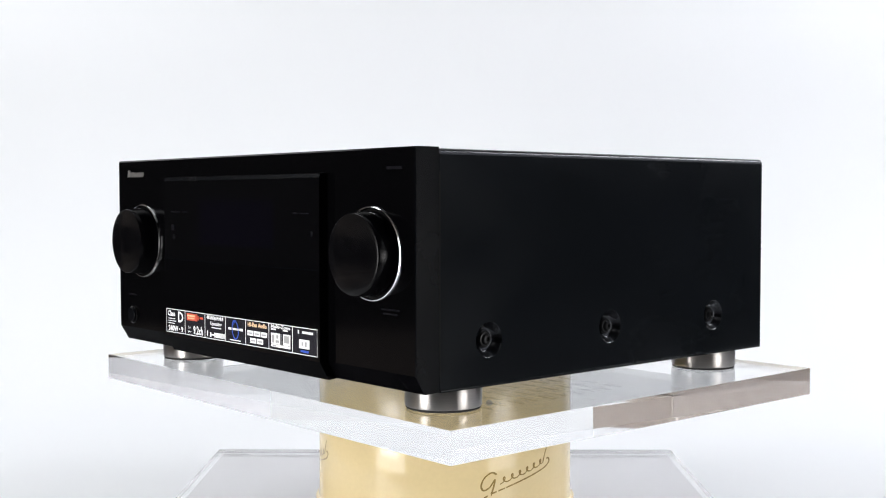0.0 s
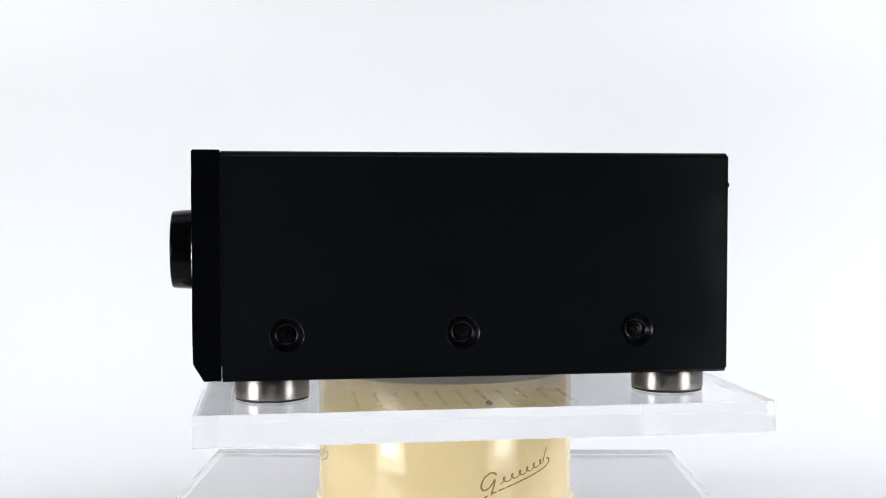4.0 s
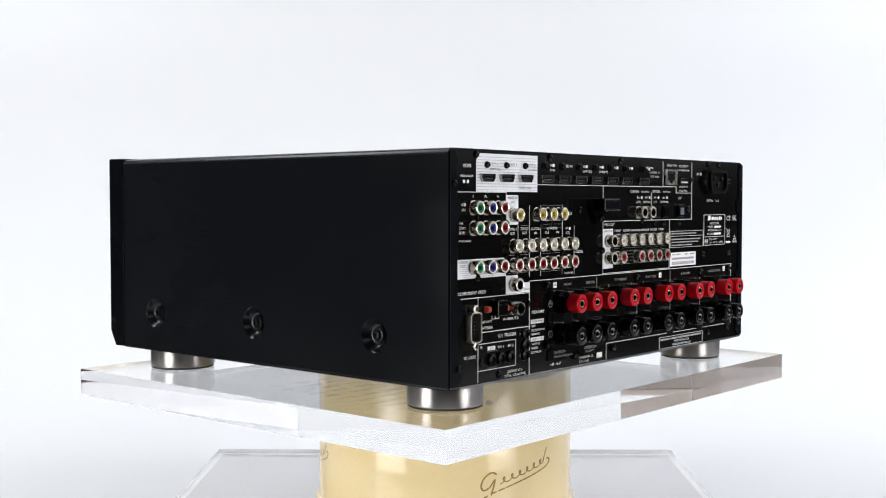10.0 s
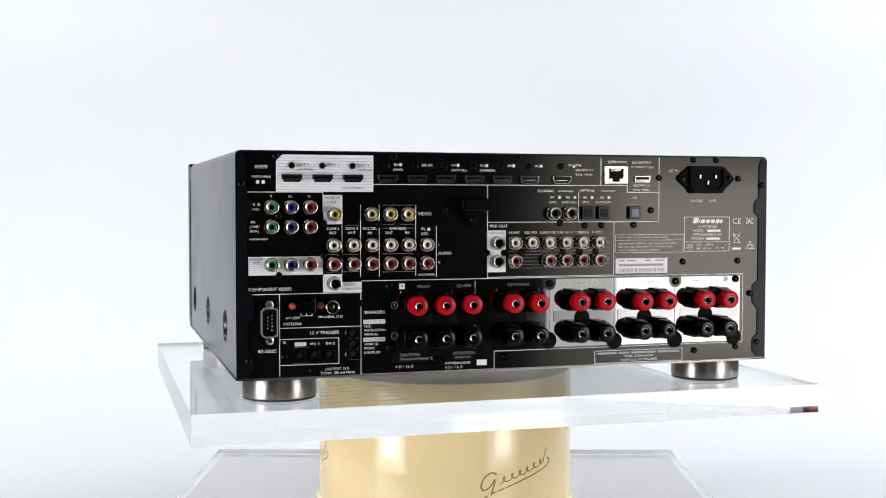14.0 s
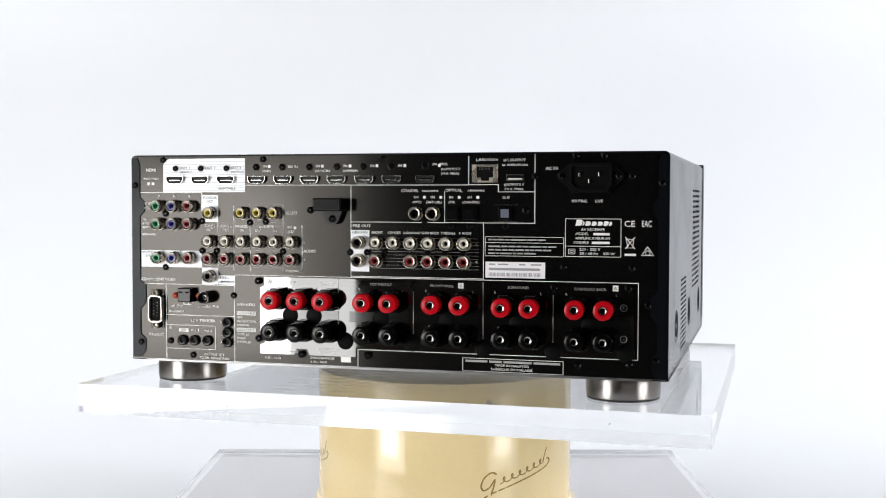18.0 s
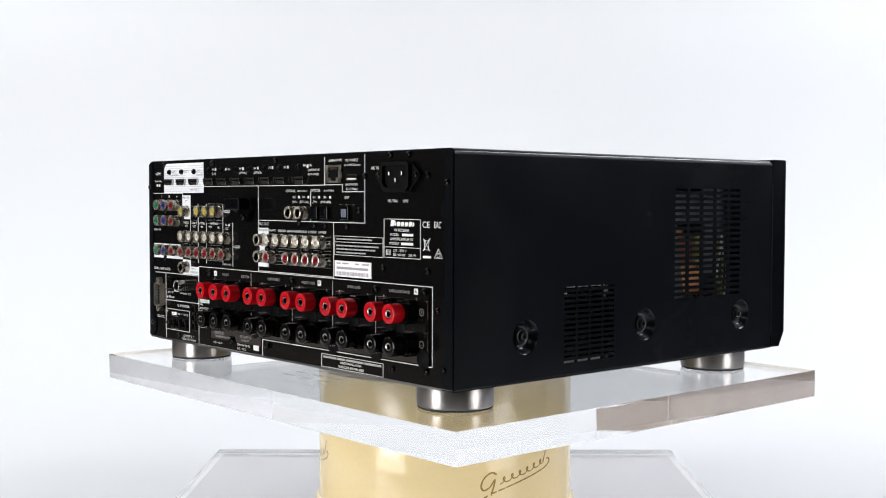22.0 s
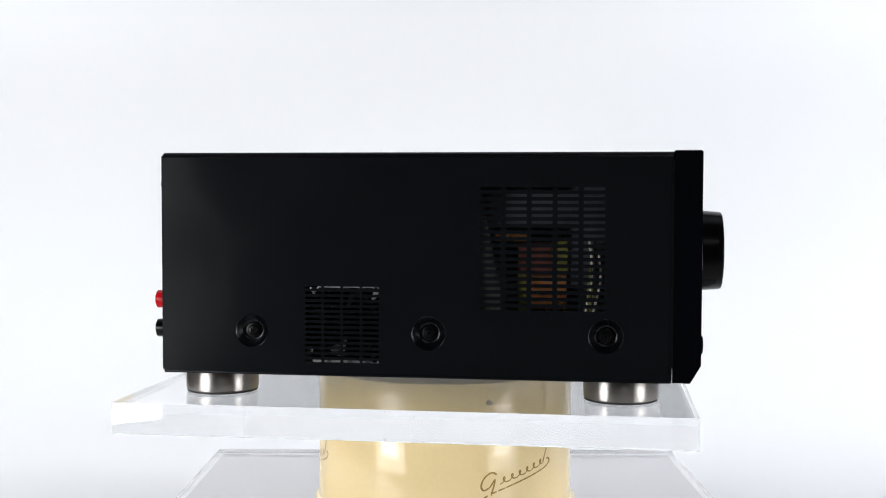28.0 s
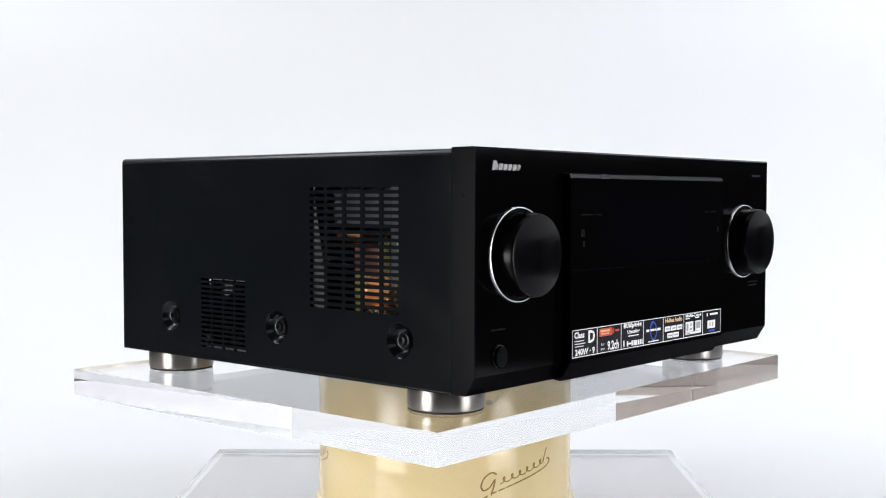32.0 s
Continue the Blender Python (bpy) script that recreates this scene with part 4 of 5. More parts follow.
    group([("PRE OUT", 17.2, 129.7, 2.3, 14.5), ("FRONT", 4.5, 124.6, 1.9, 9), ("CENTER", -9.3, 124.6, 1.9, 10.5), ("SURROUND", -23.5, 124.6, 1.8, 13.6), ("SURR BACK", -38, 124.6, 1.8, 13.8), ("T MIDDLE", -52, 124.6, 1.8, 11.5), ("F WIDE", -65.5, 124.6, 1.8, 9.5), ("L", -74.5, 116.8, 1.8), ("R", -74.5, 103.2, 1.8),
                                ("COAXIAL", -21.6, 156.9, 2.2, 13.8), ("ASSIGNABLE", -38, 156.8, 1.4, 13), ("OPTICAL", -56.5, 157.1, 2.2, 12.8), ("ASSIGNABLE", -74, 157.0, 1.4, 13), ("IN", -27, 151.9, 1.9, 3), ("IN", -40, 151.9, 1.9, 3), ("IN", -54.5, 151.9, 1.9, 3), ("IN", -69, 151.9, 1.9, 3), ("(DVD)", -27.5, 148.2, 1.8, 7), ("(SAT/CBL)", -41, 148.2, 1.8, 12), ("(TV)", -55, 148.2, 1.8, 5), ("(DVR/BDR)", -70, 148.2, 1.8, 13), ("OUT", -97.1, 151.6, 1.9, 5.4),
                                ("LAN", -77.5, 180.1, 2.2, 6.6), ("(10/100)", -86.0, 180.1, 1.7, 9), ("DC OUTPUT", -103.3, 179.6, 2.0, 16.5), ("for WIRELESS LAN", -103.8, 176.1, 1.5, 19.5), ("(OUTPUT 5 V", -103, 161.4, 1.8, 15), ("0.9 A  MAX)", -103, 158.0, 1.8, 14)])
    group([("AC IN", -131.5, 173.3, 2.4, 9), ("NEUTRAL", -152.2, 149.3, 2.0, 11.5), ("LIVE", -166.6, 149.3, 2.0, 5.5)])
    group([("AV RECEIVER", -162.2, 128.4, 2.0, 17.5), ("MODEL", -154.2, 125.2, 2.0, 9.5), ("AMPLIFICATEUR AV", -162.2, 122.0, 2.0, 26), ("MODELE", -153.6, 118.8, 2.0, 11), ("220 - 230 V", -160.0, 113.8, 1.9, 15.5), ("50 / 60 Hz", -159.5, 110.8, 1.9, 13.5), ("330 W", -174, 110.8, 1.9, 8.5), ("CE", -189.0, 132.7, 4.4, 7.8), ("EAC", -201.3, 132.7, 4.6, 7)])
    for row in ((-162.5, -174.5, 124.3, 126.1), (-161.5, -174.5, 117.9, 119.7), (-185.4, -193.6, 109.6, 111.2)):
        rx("rating_bar", rbm(row), PRINT, label="white bar of print")
    bm = bmesh.new()
    for u0, u1, v1 in ((0, 4.6, 4.4), (5.2, 6.4, 3.2), (7.2, 11.0, 3.2), (11.8, 15.4, 3.0), (16.2, 19.8, 3.0), (20.6, 24.0, 3.4), (24.6, 26.6, 3.0)):
        bm.faces.new([bm.verts.new(((-149.2 - u - 0.25 * v) * MM, YB + 0.0004, (131.3 + v) * MM)) for u, v in ((u0, 0), (u1 - 0.9, 0), (u1, 0.9), (u1, v1 - 0.9), (u1 - 0.9, v1), (u0, v1))])
    rx("maker_mark", bm, PRINT, label="white maker's mark as leaning blocks")
    bm = bmesh.new()
    place = lambda u, v: (-0.1894 - u, YB + 0.0004, 0.1190 + v)
    for pts in ([(-0.0036, 0.0044), (0.0036, -0.0044)], [(0.0036, 0.0044), (-0.0036, -0.0044)], [(-0.0026, 0.0026), (-0.0018, -0.0036), (0.0018, -0.0036), (0.0026, 0.0026), (-0.0030, 0.0028)]):
        ribbon(bm, pts, 0.0005, place)
    tri = [(-0.2020 + 0.0050 * math.sin(a), 0.1122 + 0.0042 * math.cos(a)) for a in (0, 2.1, 4.2, 6.3)]
    ribbon(bm, [(x, z) for x, z in tri], 0.0006, lambda u, v: (u, YB + 0.0004, v))
    ribbon(bm, [(-0.2020 + 0.0017 * math.cos(0.5 * k), 0.1118 + 0.0017 * math.sin(0.5 * k)) for k in range(13)], 0.0005, lambda u, v: (u, YB + 0.0004, v))
    rx("rating_marks", bm, PRINT, label="white printed waste-bin and conformity marks")
    bm = bmesh.new()
    for z, lengths in ((120.3, (2.4, 2.8, 5.2, 3, 12, 7, 6)), (115.3, (9, 4.6, 5.4, 3.6, 4.4, 8.8, 3.4, 6)), (112.7, (4.4, 4.4, 4, 4.4, 6.4, 3, 2.6, 5.4, 6)), (110.1, (5, 2.2, 9, 2, 4.6, 9))):
        x = -83.5
        for w in lengths:
            rbox(bm, x, x - w, z - 0.55, z + 0.55)
            x -= w + 0.9
    rx("licence_print", bm, GREYPRINT, label="small grey print as bars")["kind"] = "stuff"
    lab = rx("serial_label", rbm((-81.3, -126.8, 91.7, 103.7, 0, 0.0004)), PAPER, label="white paper label with bar print")
    bm = bmesh.new()
    x = -84.0
    k = 0
    while x > -124:
        wid = (0.35, 0.7, 0.5, 0.9, 0.4)[k * 7 % 5]
        rbox(bm, x, x - wid, 92.9, 95.6, 0.0004, 0.0005)
        x -= wid + (0.5, 0.35, 0.8)[k % 3]
        k += 1
    for x0, x1 in ((-84, -89), (-91, -99), (-107, -112), (-116, -124)):
        rbox(bm, x0, x1, 101.3, 102.4, 0.0004, 0.0005)
    rbox(bm, -84, -123, 97.4, 99.2, 0.0004, 0.0005)
    part("label_print", bm, LABELINK, lab)["kind"] = "stuff"
    group([("SPEAKERS", 115.3, 66.0, 2.3, 16), ("SEE", 120.5, 55.8, 1.8, 5), ("INSTRUCTION", 114.9, 52.6, 1.8, 16.2), ("MANUAL", 117.6, 49.6, 1.8, 10.5), ("VOIR LE", 117.6, 42.3, 1.8, 10.5), ("MODE", 119.3, 39.2, 1.8, 7.6), ("D'EMPLOI", 117.0, 36.0, 1.8, 12),
                                 ("4 \u03a9 - 16 \u03a9", 92, 24.3, 1.8, 14), ("D'IMPEDANCE DE", 50, 25.6, 1.7, 20), ("4 \u03a9 - 16 \u03a9", 53, 22.4, 1.7, 14), ("MADE IN MALAYSIA", -102, 25.6, 1.9, 26), ("FABRIQUE EN MALAISIE", -102, 22.6, 1.9, 32)])
    rx("company_bar", rbm((-66, -83, 27.5, 29.1), (-84.5, -94, 27.5, 29.1), (-95.5, -117, 27.5, 29.1), (-118.5, -138.5, 27.5, 29.1)), GREYPRINT, label="line of small white print as bars")
    group([("RS-232C", 195.3, 39.6, 2.2, 13), ("AM LOOP", 176.4, 63.4, 1.9, 10.5), ("ANTENNA", 176.8, 59.0, 2.2, 14), ("FM UNBAL 75 \u03a9", 148.4, 63.6, 1.8, 18), ("12 V TRIGGER", 153.1, 52.0, 2.3, 21.5), ("1", 137.2, 51.2, 2), ("2", 137.2, 35.4, 2), ("IR", 182.6, 45.4, 2.1), ("IN 1", 160.0, 44.0, 1.9, 6.5), ("IN 2", 148.6, 44.0, 1.9, 6.5), ("(OUTPUT 12 V", 143.5, 24.9, 1.9, 18), ("TOTAL 150 mA MAX)", 143.0, 21.9, 1.9, 26)])
    bm = bmesh.new()
    for x0, x1, z0, z1 in ((170.5, 170.1, 65, 68), (166.5, 166.1, 64.6, 68), (162.3, 161.9, 65, 68), (170.5, 161.9, 64.6, 65)):
        rbox(bm, x0, x1, z0, z1)
    rx("loop_symbol", bm, PRINT)
    # fine ruled fields behind the trigger jacks
    for x0, x1, z0, count in ((137.6, 127.4, 31.0, 14), (177.0, 165.4, 30.2, 6)):
        for k in range(count):
            rx("ruled_line", rbm((x0, x1, z0 + 1.72 * k, z0 + 1.72 * k + 0.28)), FAINT)


def screw_mesh(r=2.6, h=1.8):
    return revolve([(0, h * MM * 0.55), (r * 0.25 * MM, h * MM * 0.55), (r * 0.42 * MM, h * MM), (r * 0.7 * MM, h * MM * 0.9), (r * MM, h * MM * 0.45), (r * MM, 0)], 14)


def screws():
    spots = [(188.3, 181.8), (100, 181.8), (0.7, 181.7), (213.4, 161.4), (208.6, 33.3), (26.7, 109.3), (12.8, 109.4), (-1.7, 109.4), (153.4, 132.6), (153.5, 108.7), (140.6, 108.8), (111.5, 131.6), (97.9, 132.5), (83.3, 109), (186.5, 94.8), (186.2, 138.3), (126, 73.1),
             (162, 24.1), (182.3, 35.0), (-111.7, 141.9), (-96.6, 130.2), (-54.3, 130), (-68.7, 130.1), (-33.5, 132), (-118.8, 167.7), (-149.3, 182.5), (-170, 182.5), (-190.4, 167.6), (-140.6, 100.4), (-190.7, 100.5), (-211.9, 162.1), (-202.5, 73.4), (-208.6, 33.2), (-151.5, 28), (-189.5, 30),
             (-36, 109.5), (-50, 109.5), (-64, 109.5)]
    me = None
    for x, z in spots:
        s = part("panel_screw", me or screw_mesh(), BLACK, RX, "", (OX + x * MM, OY + YB + (0.001 if abs(x) > 200 else 0), z * MM), True)
        me = s.data
    me = None
    for x, z in [(176.8, 174.8), (154.3, 174.8), (131.7, 174.8), (106, 175.5), (83.5, 175.5), (60.6, 175.5), (37.6, 175.5), (15.8, 175.5), (-7, 175.5), (-33.9, 176)]:
        s = part("port_screw", me or screw_mesh(2.4, 2.6), BLACK, RX, "", (OX + x * MM, OY + YB + 0.0002, z * MM), True)
        me = s.data
        if x < 110:
            part("screw_washer", PORTWASHER or make_washer(), None, s)


PORTWASHER = None


def make_washer():
    global PORTWASHER
    bm = revolve([(0.0023, 0.0009), (0.0030, 0.0008), (0.0030, 0.0)], 6)
    PORTWASHER = bpy.data.meshes.new("screw_washer")
    bm.to_mesh(PORTWASHER)
    bm.free()
    PORTWASHER.materials.append(DARKSCREW)
    return PORTWASHER


def hdmi_ports():
    """A metal-rimmed trapezoid socket with a dark tongue."""
    def ring(k, y):
        return [(7.4 * k, 2.6 * k), (7.4 * k, -0.2 * k), (5.4 * k, -2.9 * k), (-5.4 * k, -2.9 * k), (-7.4 * k, -0.2 * k), (-7.4 * k, 2.6 * k)], y
    shell = bmesh.new()
    loops = []
    for k, y in ((1.04, 0.0), (1.04, 0.0022), (1.02, 0.0026), (0.97, 0.0026), (0.95, 0.0022), (0.94, 0.0004)):
        pts, yy = ring(k, y)
        loops.append([shell.verts.new((u * MM, yy, v * MM)) for u, v in pts])
    for a, b in zip(loops, loops[1:]):
        for i in range(6):
            shell.faces.new((a[i], a[(i + 1) % 6], b[(i + 1) % 6], b[i]))
    base = bmesh.new()
    pts, _ = ring(0.96, 0)
    base.faces.new([base.verts.new((u * MM, 0.0006, v * MM)) for u, v in pts])
    tongue = boxes((-5.0 * MM, 5.0 * MM, 0.0006, 0.0018, -0.2 * MM, 1.1 * MM), bevel=0.0002)
    contacts = boxes((-4.6 * MM, 4.6 * MM, 0.0012, 0.0020, -0.75 * MM, -0.35 * MM))
    kept = None
    for x in (176.9, 154.4, 131.7, 105.2, 82.6, 60.1, 37.5, 14.8, -7.4, -34.3):
        ob = part("hdmi_socket", kept[0] if kept else shell, SOCKET, RX, "", (OX + x * MM, OY + YB + 0.0002, 165.7 * MM))
        a = part("socket_cavity", kept[1] if kept else base, DARK, ob)
        b = part("tongue", kept[2] if kept else tongue, BLACK, ob)
        c = part("contact_strip", kept[3] if kept else contacts, SOCKET, ob)
        kept = kept or (ob.data, a.data, b.data, c.data)


def phono_sockets():
    shell = revolve([(0.0053, 0.0), (0.0053, 0.0010), (0.0047, 0.0012), (0.0047, 0.0030), (0.0050, 0.0032), (0.0050, 0.0066), (0.0048, 0.0074), (0.0043, 0.0076), (0.0034, 0.0073), (0.0033, 0.0066), (0.0033, 0.0010)], 22)
    insert = revolve([(0.0033, 0.0050), (0.0032, 0.0066), (0.0030, 0.0069), (0.0023, 0.0069), (0.0020, 0.0062), (0.0020, 0.0005)], 20)
    # flat dark disc in place of the hole's shaded depth
    hole = revolve([(0, 0.0012), (0.0021, 0.0012)], 12)
    kept = {}
    rows = []
    for z, cols in ((144.4, (GREEN, BLUE, REDIN)), (130.1, (GREEN, BLUE, REDIN)), (102.6, (GREEN, BLUE, REDIN))):
        rows += [(x, z, c) for x, c in zip((191.9, 177.8, 163.8), cols)]
    rows += [(145.6, 139, YELLOW), (117.6, 139.2, YELLOW), (103.5, 139.2, YELLOW), (89.6, 139.2, YELLOW)]
    for x in (146.3, 131.4, 117.3, 103.4, 89.4, 75.2):
        rows += [(x, 116.4, WHITEIN), (x, 102.5, REDIN)]
    rows += [(146.0, 88.3, BLACK), (19, 116.8, BLACK), (19.2, 102.9, BLACK), (4.8, 116.9, WHITEIN), (4.8, 103, REDIN), (-9.1, 117, WHITEIN), (-27.2, 139.6, BLACK), (-40.8, 139.6, BLACK)]
    for x in (-23.3, -37.3, -51.3, -65.3):
        rows += [(x, 116.8, WHITEIN), (x, 103, REDIN)]
    for x, z, c in rows:
        ob = part("phono_socket", kept.get("s") or shell, NICKEL, RX, "", (OX + x * MM, OY + YB, z * MM), True)
        kept["s"] = ob.data
        if c.name not in kept:
            if "i" not in kept:
                tmp = bpy.data.meshes.new("socket_insert")
                insert.to_mesh(tmp)
                kept["i"] = tmp
            me = kept["i"].copy()
            me.materials.append(c)
            me.shade_smooth()
            me.set_sharp_from_angle(angle=radians(35))
            kept[c.name] = me
        part("socket_insert", kept[c.name], None, ob, c.name.split("_")[0] + " plastic insert")
        h = part("socket_hole", kept.get("h") or hole, DARK, ob)
        kept["h"] = h.data


def terminals():
    # one glossy black moulding behind all the binding posts
    a = [(99, 88.6), (-192.5, 88.2), (-192.5, 35), (22, 35), (22, 27.6), (60.5, 27.6), (62.5, 32.4), (71.5, 32.4), (73.5, 27.6), (102.6, 27.6), (102.6, 34.8), (98.5, 36.4), (98.5, 43.4), (102.6, 45), (102.6, 80), (99, 82)]
    rx("terminal_panel", extrude_profile([(x * MM, z * MM) for x, z in a], lambda u, v, d: (u, d, v), YB, YB + 0.0011), PLATEBLACK, label="glossy black moulded panel behind the speaker terminals")
    bm = bmesh.new()
    groups = ((97, 36), (27, -22), (-28, -77), (-83, -131), (-138, -190))
    for x0, x1 in groups:
        rbox(bm, x0, x1, 54.8, 63.2, 0.0011, 0.0016)
    rx("terminal_rib", bm, RIB, label="half-gloss ribs between the terminal rows")["kind"] = "stuff"
    bm = bmesh.new()
    for x in (36.4, -24.8, -79.8, -133.2):
        rbox(bm, x + 0.25, x - 0.25, 36, 88, 0.0011, 0.0013)
    rx("terminal_seam", bm, GREYPRINT)["kind"] = "stuff"
    for body, x, z, h, w in (("FRONT", 77.2, 84.7, 2.1, 10), ("CENTER", 45.4, 84.5, 2.1, 12), ("TOP MIDDLE", 1.5, 84.6, 2.1, 18), ("FRONT WIDE", -47.5, 84.5, 2.1, 18), ("SURROUND", -106.8, 84.6, 2.1, 16), ("SURROUND BACK", -160.7, 84.6, 2.1, 24), ("CAUTION:", 88, 33.2, 2.3, 16), ("SPEAKER IMPEDANCE", 83, 30, 1.7, 25), ("ATTENTION:", 45, 33, 2.3, 18), ("ENCEINTE", 46, 30, 1.7, 12),
                             ("R", 95, 80.5, 1.8, 0), ("L", 54.5, 80.5, 1.8, 0), ("R", 19, 80.5, 1.8, 0), ("L", -16, 80.5, 1.8, 0), ("R", -35, 80.5, 1.8, 0), ("L", -72, 80.5, 1.8, 0), ("R", -89, 80.5, 1.8, 0), ("L", -124, 80.5, 1.8, 0), ("R", -143, 80.5, 1.8, 0), ("L", -180, 80.5, 1.8, 0), ("+", 100.0, 71.0, 3.0, 0), ("-", 100, 48, 3, 0), ("+", -185.3, 71.5, 3, 0), ("-", -185.3, 48.7, 3, 0)):
        rx("printed_word", rtext(bmesh.new(), body, x, z, h, w, y=0.0014), GLOSSINK)
    bm = bmesh.new()
    for cx, cz in ((100, 71), (100, 48), (-185.3, 71.5), (-185.3, 48.7)):
        ribbon(bm, [((cx + 2.4 * math.cos(0.35 * k)) * MM, (cz + 2.4 * math.sin(0.35 * k)) * MM) for k in range(19)], 0.0004, lambda u, v: (u, YB + 0.0014, v))
    rx("polarity_ring", bm, GLOSSINK)["kind"] = "stuff"
    # screws in round notches, and black discs that stand for shaded open holes
    me = None
    for x, z in ((104, 85.4), (103.6, 39.7), (67, 28.2), (12, 29.4), (-24.7, 85), (-133.6, 84.8), (-188.4, 85.7)):
        s = part("terminal_screw", me or screw_mesh(2.9, 2.0), BLACK, RX, "", (OX + x * MM, OY + YB + 0.0014, z * MM), True)
        me = s.data
    me = None
    for x, z in ((76.5, 58.8), (56.5, 58.8), (1.0, 58.5), (-51.9, 57.8), (-106, 57), (-160.5, 57.5), (30.5, 40), (-24, 40.5), (-80, 38.5), (-133.4, 37.8), (-187, 38.5)):
        s = part("round_plug", me or revolve([(0, 0.0007), (0.0062, 0.0007), (0.0066, 0.0005), (0.0068, 0)], 22), DEEPBLACK, RX, "", (OX + x * MM, OY + YB + 0.0011, z * MM), True)
        me = s.data
    me = None
    for x in (-24.7, -133.6):
        tab = me or extrude_profile([(u * MM, v * MM) for u, v in [(5.2 * math.cos(math.pi + math.pi * k / 10), 5.2 * math.sin(math.pi + math.pi * k / 10)) for k in range(11)] + [(5.2, 3.8), (-5.2, 3.8)]], lambda u, v, d: (u, d, v), 0, 0.0003)
        me = part("screw_notch", tab, REARPAINT, RX, "", (OX + x * MM, OY + YB + 0.0011, 85 * MM)).data
    xs = (86.4, 65.2, 44.0, 10.7, -9.9, -43.8, -65.2, -97.4, -118.0, -151.8, -172.6)
    body = bmesh.new()
    pts = [(-8.2, -4.5), (-5.5, -7.6), (5.5, -7.6), (8.2, -4.5), (8.2, 5.2), (6.4, 7.2), (4.4, 7.4), (3.6, 8.8), (-3.6, 8.8), (-4.4, 7.4), (-6.4, 7.2), (-8.2, 5.2)]
    lo = [[body.verts.new((u * MM * k, y, v * MM * k)) for u, v in pts] for k, y in ((1.0, 0.0), (1.0, 0.0088), (0.94, 0.0100), (0.80, 0.0100))]
    for a2, b2 in zip(lo, lo[1:]):
        for i in range(len(pts)):
            body.faces.new((a2[i], a2[(i + 1) % len(pts)], b2[(i + 1) % len(pts)], b2[i]))
    body.faces.new(lo[-1])
    prof = [(0.0066, 0.0100), (0.0070, 0.0108), (0.0072, 0.0120), (0.0072, 0.0192), (0.0070, 0.0200), (0.0064, 0.0204), (0.0036, 0.0204), (0.0032, 0.0198), (0.0032, 0.0120)]
    cap = bmesh.new()
    n = 28
    loops = []
    for r, h in prof:
        grip = 1 if 0.0108 < h < 0.0195 and r > 0.006 else 0
        loops.append([cap.verts.new(((r - (0.00025 if grip and k % 2 else 0)) * math.cos(2 * math.pi * k / n), h, (r - (0.00025 if grip and k % 2 else 0)) * math.sin(2 * math.pi * k / n))) for k in range(n)])
    for a2, b2 in zip(loops, loops[1:]):
        for k in range(n):
            cap.faces.new((a2[k], a2[(k + 1) % n], b2[(k + 1) % n], b2[k]))
    sleeve = revolve([(0.0031, 0.0150), (0.0031, 0.0198), (0.0028, 0.0201), (0.0021, 0.0199), (0.0020, 0.0192), (0.0020, 0.0110)], 18)
    kept = {}
    for z, mat in ((71.5, RED), (46.8, BLACK)):
        for x in xs:
            zz = z + (0.8 if x < -90 else 0) * (-1 if z > 60 and x < -90 else 1)
            ob = part("binding_post", kept.get("b") or body, BLACK, RX, "", (OX + x * MM, OY + YB + 0.0011, zz * MM))
            kept["b"] = ob.data
            key = mat.name
            if key not in kept:
                me = bpy.data.meshes.new("post_cap")
                bmesh.ops.recalc_face_normals(cap, faces=cap.faces[:])
                cap.to_mesh(me)
                me.materials.append(mat)
                me.shade_smooth()
                me.set_sharp_from_angle(angle=radians(35))
                kept[key] = me
            part("post_cap", kept[key], None, ob, "red screw cap" if mat is RED else "black screw cap")
            s = part("post_sleeve", kept.get("s") or sleeve, SLEEVE, ob, "", None, True)
            kept["s"] = s.data


